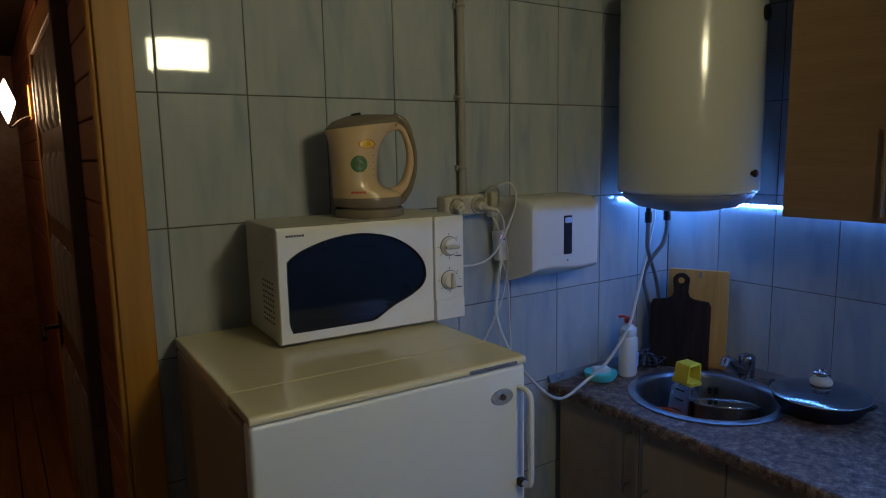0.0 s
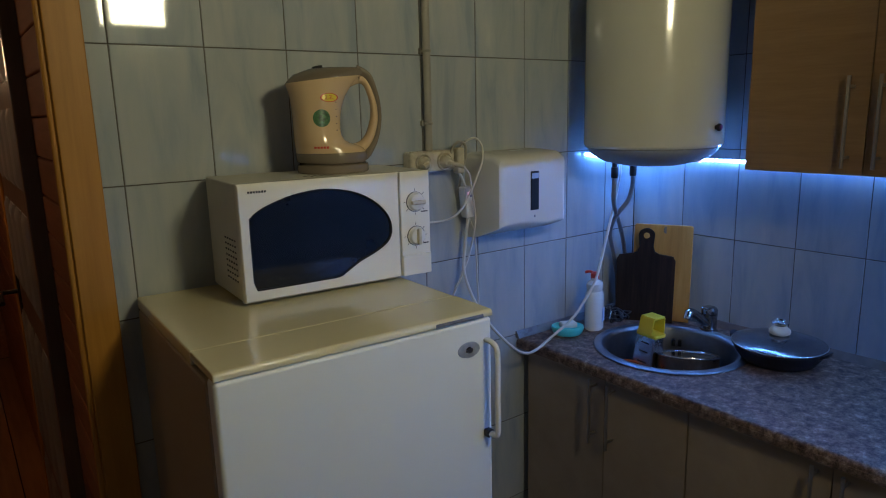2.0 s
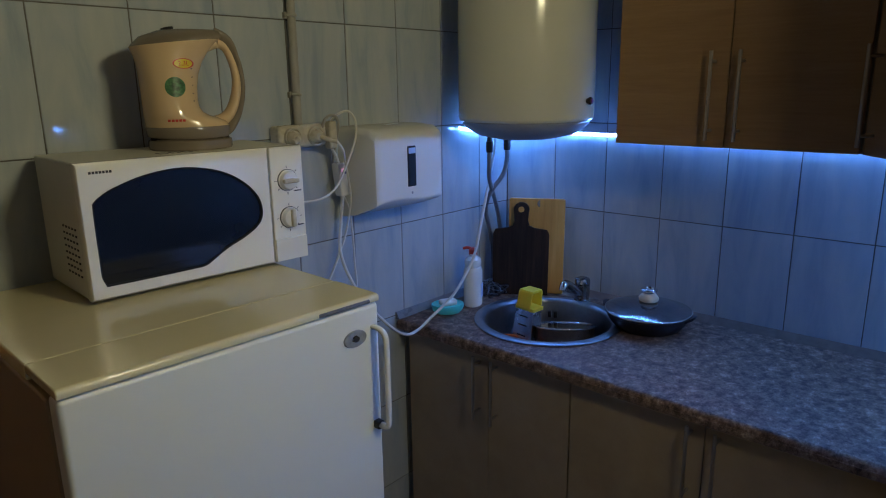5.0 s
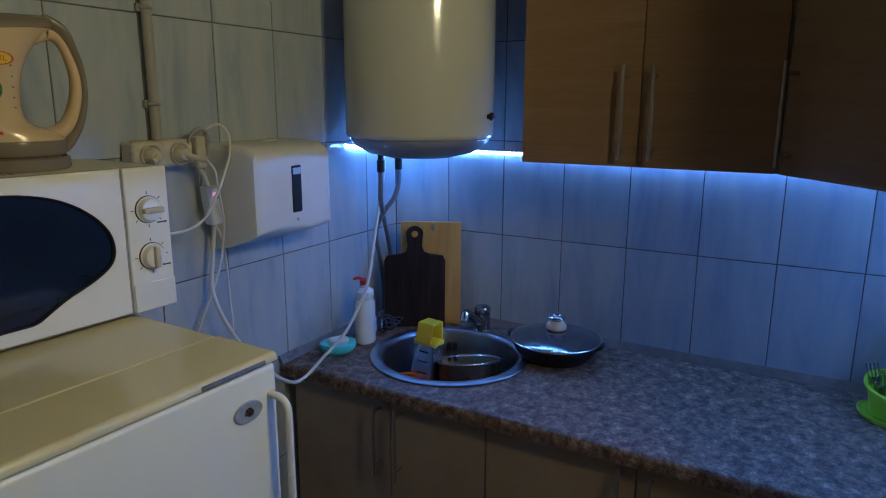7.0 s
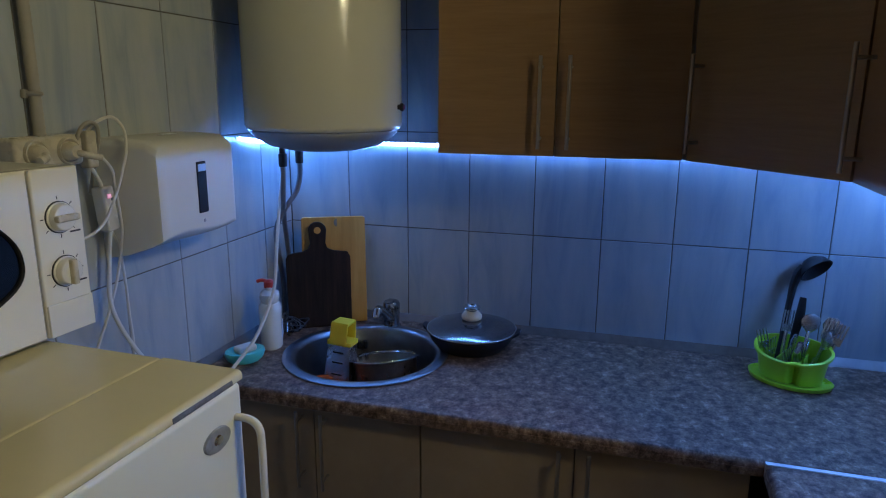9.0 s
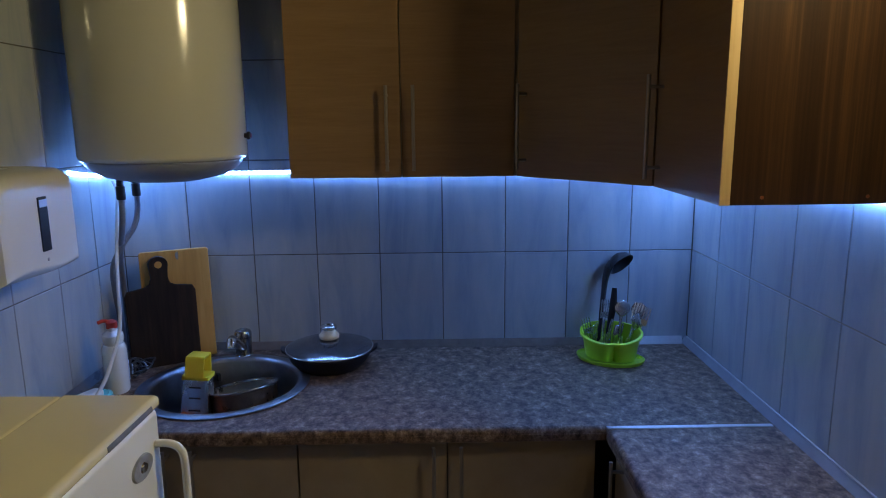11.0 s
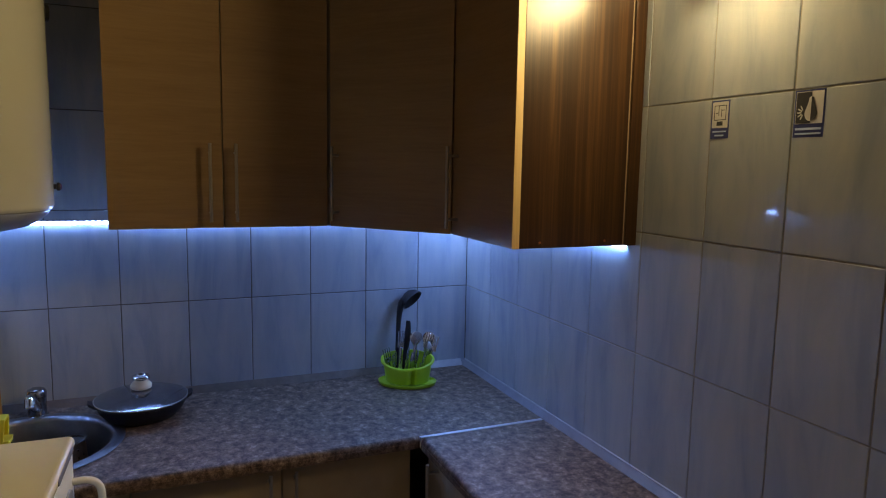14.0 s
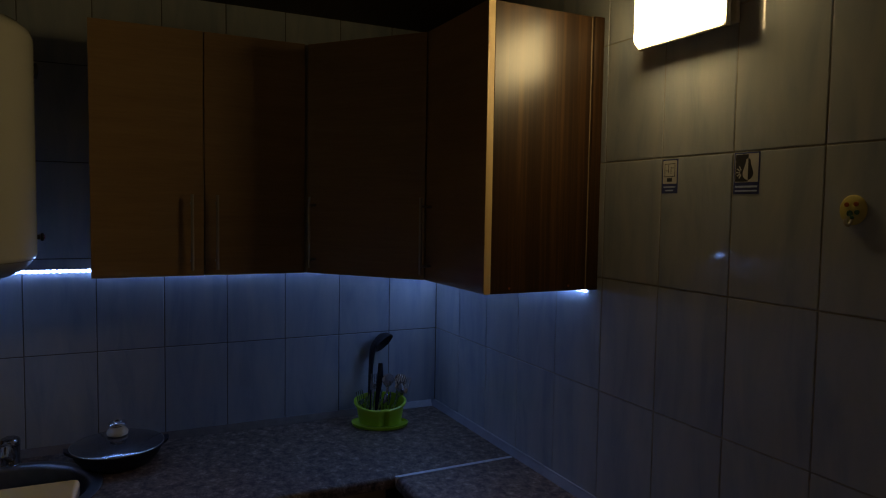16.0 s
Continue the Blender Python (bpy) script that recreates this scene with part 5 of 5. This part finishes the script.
part("drawing", join(*[box(x0, x1, -0.0014, -0.0012, z0, z1) for x0, x1, z0, z1 in (
    (-0.016, 0.016, 0.0275, 0.0290), (-0.016, -0.0145, 0.000, 0.0275), (0.0145, 0.016, 0.000, 0.0275), (-0.016, 0.016, -0.0015, 0.000),
    (-0.0045, -0.003, 0.008, 0.0275), (0.003, 0.0045, 0.005, 0.022), (-0.012, -0.005, 0.012, 0.0135), (0.005, 0.012, 0.018, 0.0195), (-0.008, 0.008, -0.0125, -0.004))]), INK, s, "dark line drawing of a stove")
part("lines", join(box(-0.018, 0.018, -0.0014, -0.0009, -0.026, -0.023), box(-0.012, 0.012, -0.0014, -0.0009, -0.034, -0.031)), PALE_BLUE, s, "two unreadable pale lines")
s, w, h = sticker(-1.465, -1.404, 1.704, 1.788, "energy-saving sticker with a light bulb and a blue foot")
part("sheet", box(-w, w, -0.0007, -0.0001, -h, h), BLUE_INK, s)
part("picture", box(-w + 0.003, w - 0.003, -0.0011, -0.0008, -h + 0.024, h - 0.003), PAPER, s)
part("dark_half", box(-w + 0.004, 0.004, -0.0014, -0.0012, -h + 0.025, h - 0.004), INK, s, "dark half of the picture")
pear = [(0.004 + x, z) for x, z in arc(0, 0.0, 0.0125, 0.0135, 270, 385, 10)] + [(0.0105, 0.018), (0.0085, 0.028), (0.004, 0.030)]
part("bulb", prism([(0.008 - x, z) for x, z in pear], -0.0018, -0.0015), PAPER, s, "pale lit half of a light bulb")
part("bulb_shade", prism(pear, -0.0018, -0.0015), INK, s, "dark half of a light bulb")
part("rays", join(*[turned(box(-0.010, -0.001, -0.0018, -0.0015, -0.0012, 0.0012), pose(-0.010, 0, 0.002, 0, a, 0) @ pose(-0.004, 0, 0)) for a in (-60, -30, 0, 30, 60)]), PAPER, s, "pale rays")
part("lines", join(box(-0.026, 0.026, -0.0014, -0.0009, -0.029, -0.025), box(-0.026, 0.026, -0.0014, -0.0009, -0.037, -0.034)), PALE_BLUE, s, "two unreadable pale lines")
magnet = thing("wall_hook", pose(-1.657, 0.0, 1.674, 0, 0, 180), "yellow round plastic hook with red and green spots", "hook")
part("disc", turned(lathe([(0.0, 0.0), (0.023, 0.0), (0.024, 0.003), (0.020, 0.007), (0.0, 0.009)], segs=28, sy=1.1), pose(0, -0.0003, 0, 90, 0, 0)), plain("pale_yellow_plastic", (0.55, 0.47, 0.14), 0.35), magnet)
for x, z, rr, mt in ((-0.008, 0.009, 0.005, ORANGE), (0.008, 0.010, 0.005, ORANGE), (-0.002, -0.006, 0.0065, GREEN_PRINT), (0.010, -0.004, 0.005, GREEN_PRINT), (0.002, -0.013, 0.004, GREEN_PRINT)):
    part("spot", turned(lathe([(0.0, 0.004), (rr, 0.004), (rr * 0.8, 0.0096), (0.0, 0.010)], segs=14), pose(x, -0.0003, z, 90, 0, 0)), mt, magnet)
part("hook", tube([(0, -0.006, -0.018), (0, -0.014, -0.026), (0, -0.022, -0.024), (0, -0.024, -0.016)], 0.0028, 8), OLD_PLASTIC, magnet)

# ---- planks and boards of the hall ----
for k in range(24):
    z0 = 0.004 + 0.0965 * k
    bm = box(-1.890, -1.8735, WALL_Y + 0.004, 2.196, z0, z0 + 0.094)
    bmesh.ops.bevel(bm, geom=[e for e in bm.edges if all(v.co.x < -1.889 for v in e.verts)], offset=0.005, segments=2, profile=0.5, affect="EDGES")
    part("plank", bm, RED_WOOD, hall_wall_east)
    bm = box(-1.890, -1.8735, 3.180, 5.69, z0, z0 + 0.094)
    bmesh.ops.bevel(bm, geom=[e for e in bm.edges if all(v.co.x < -1.889 for v in e.verts)], offset=0.005, segments=2, profile=0.5, affect="EDGES")
    part("plank", bm, RED_WOOD, hall_wall_east)
for k in range(11):
    x0 = -3.09 + 0.110 * k
    part("floorboard", box(x0, x0 + 0.105, 1.865, 5.69, -0.012, 0.0, 0.002, 1), HALL_FLOOR, hall_floor)

# ---- wall tiles ----
tile_meshes = {}


def tile_mesh(w, h):
    """A glazed tile with softened edges; the face looks along -y, its middle at the origin."""
    key = (round(w, 4), round(h, 4))
    if key not in tile_meshes:
        a, b, e = w / 2 - 0.0014, h / 2 - 0.0014, 0.0020
        rings = [[(-s * sx, y, sz * t) for sx, sz in ((-1, -1), (1, -1), (1, 1), (-1, 1))] for s, t, y in ((a, b, JOINT), (a, b, 0.0013), (a - e * 0.45, b - e * 0.45, 0.0004), (a - e, b - e, 0.0))]
        tile_meshes[key] = mesh_of("tile", loft(rings), TILE)
    return tile_meshes[key]


random.seed(23)
ROWS_Z = [0.0, 0.29, 0.59, 0.89, 1.19, 1.49, 1.79, 2.09, CEIL]


def tiles(wall, cuts, at, turn, low=0.0):
    for u0, u1 in zip(cuts, cuts[1:]):
        for z0, z1 in zip(ROWS_Z, ROWS_Z[1:]):
            if z1 <= low:
                continue
            ob = new("tile", tile_mesh(abs(u1 - u0), z1 - z0))
            ob.matrix_basis = Matrix.Translation(at((u0 + u1) / 2, (z0 + z1) / 2)) @ pose(0, 0, 0, random.uniform(-0.12, 0.12), 0, turn + random.uniform(-0.16, 0.16))
            ob.parent = wall


tiles(wall_north, [0.0] + [-0.17 - 0.2 * k for k in range(9)] + [-1.83], lambda u, z: (u, WALL_Y, z), 0)
tiles(wall_east, [0.2 * k for k in range(9)] + [WALL_Y], lambda u, z: (0.0, u, z), -90, 0.6)
tiles(wall_south, [-0.2 * k for k in range(17)] + [-3.3], lambda u, z: (u, 0.0, z), 180, 0.6)
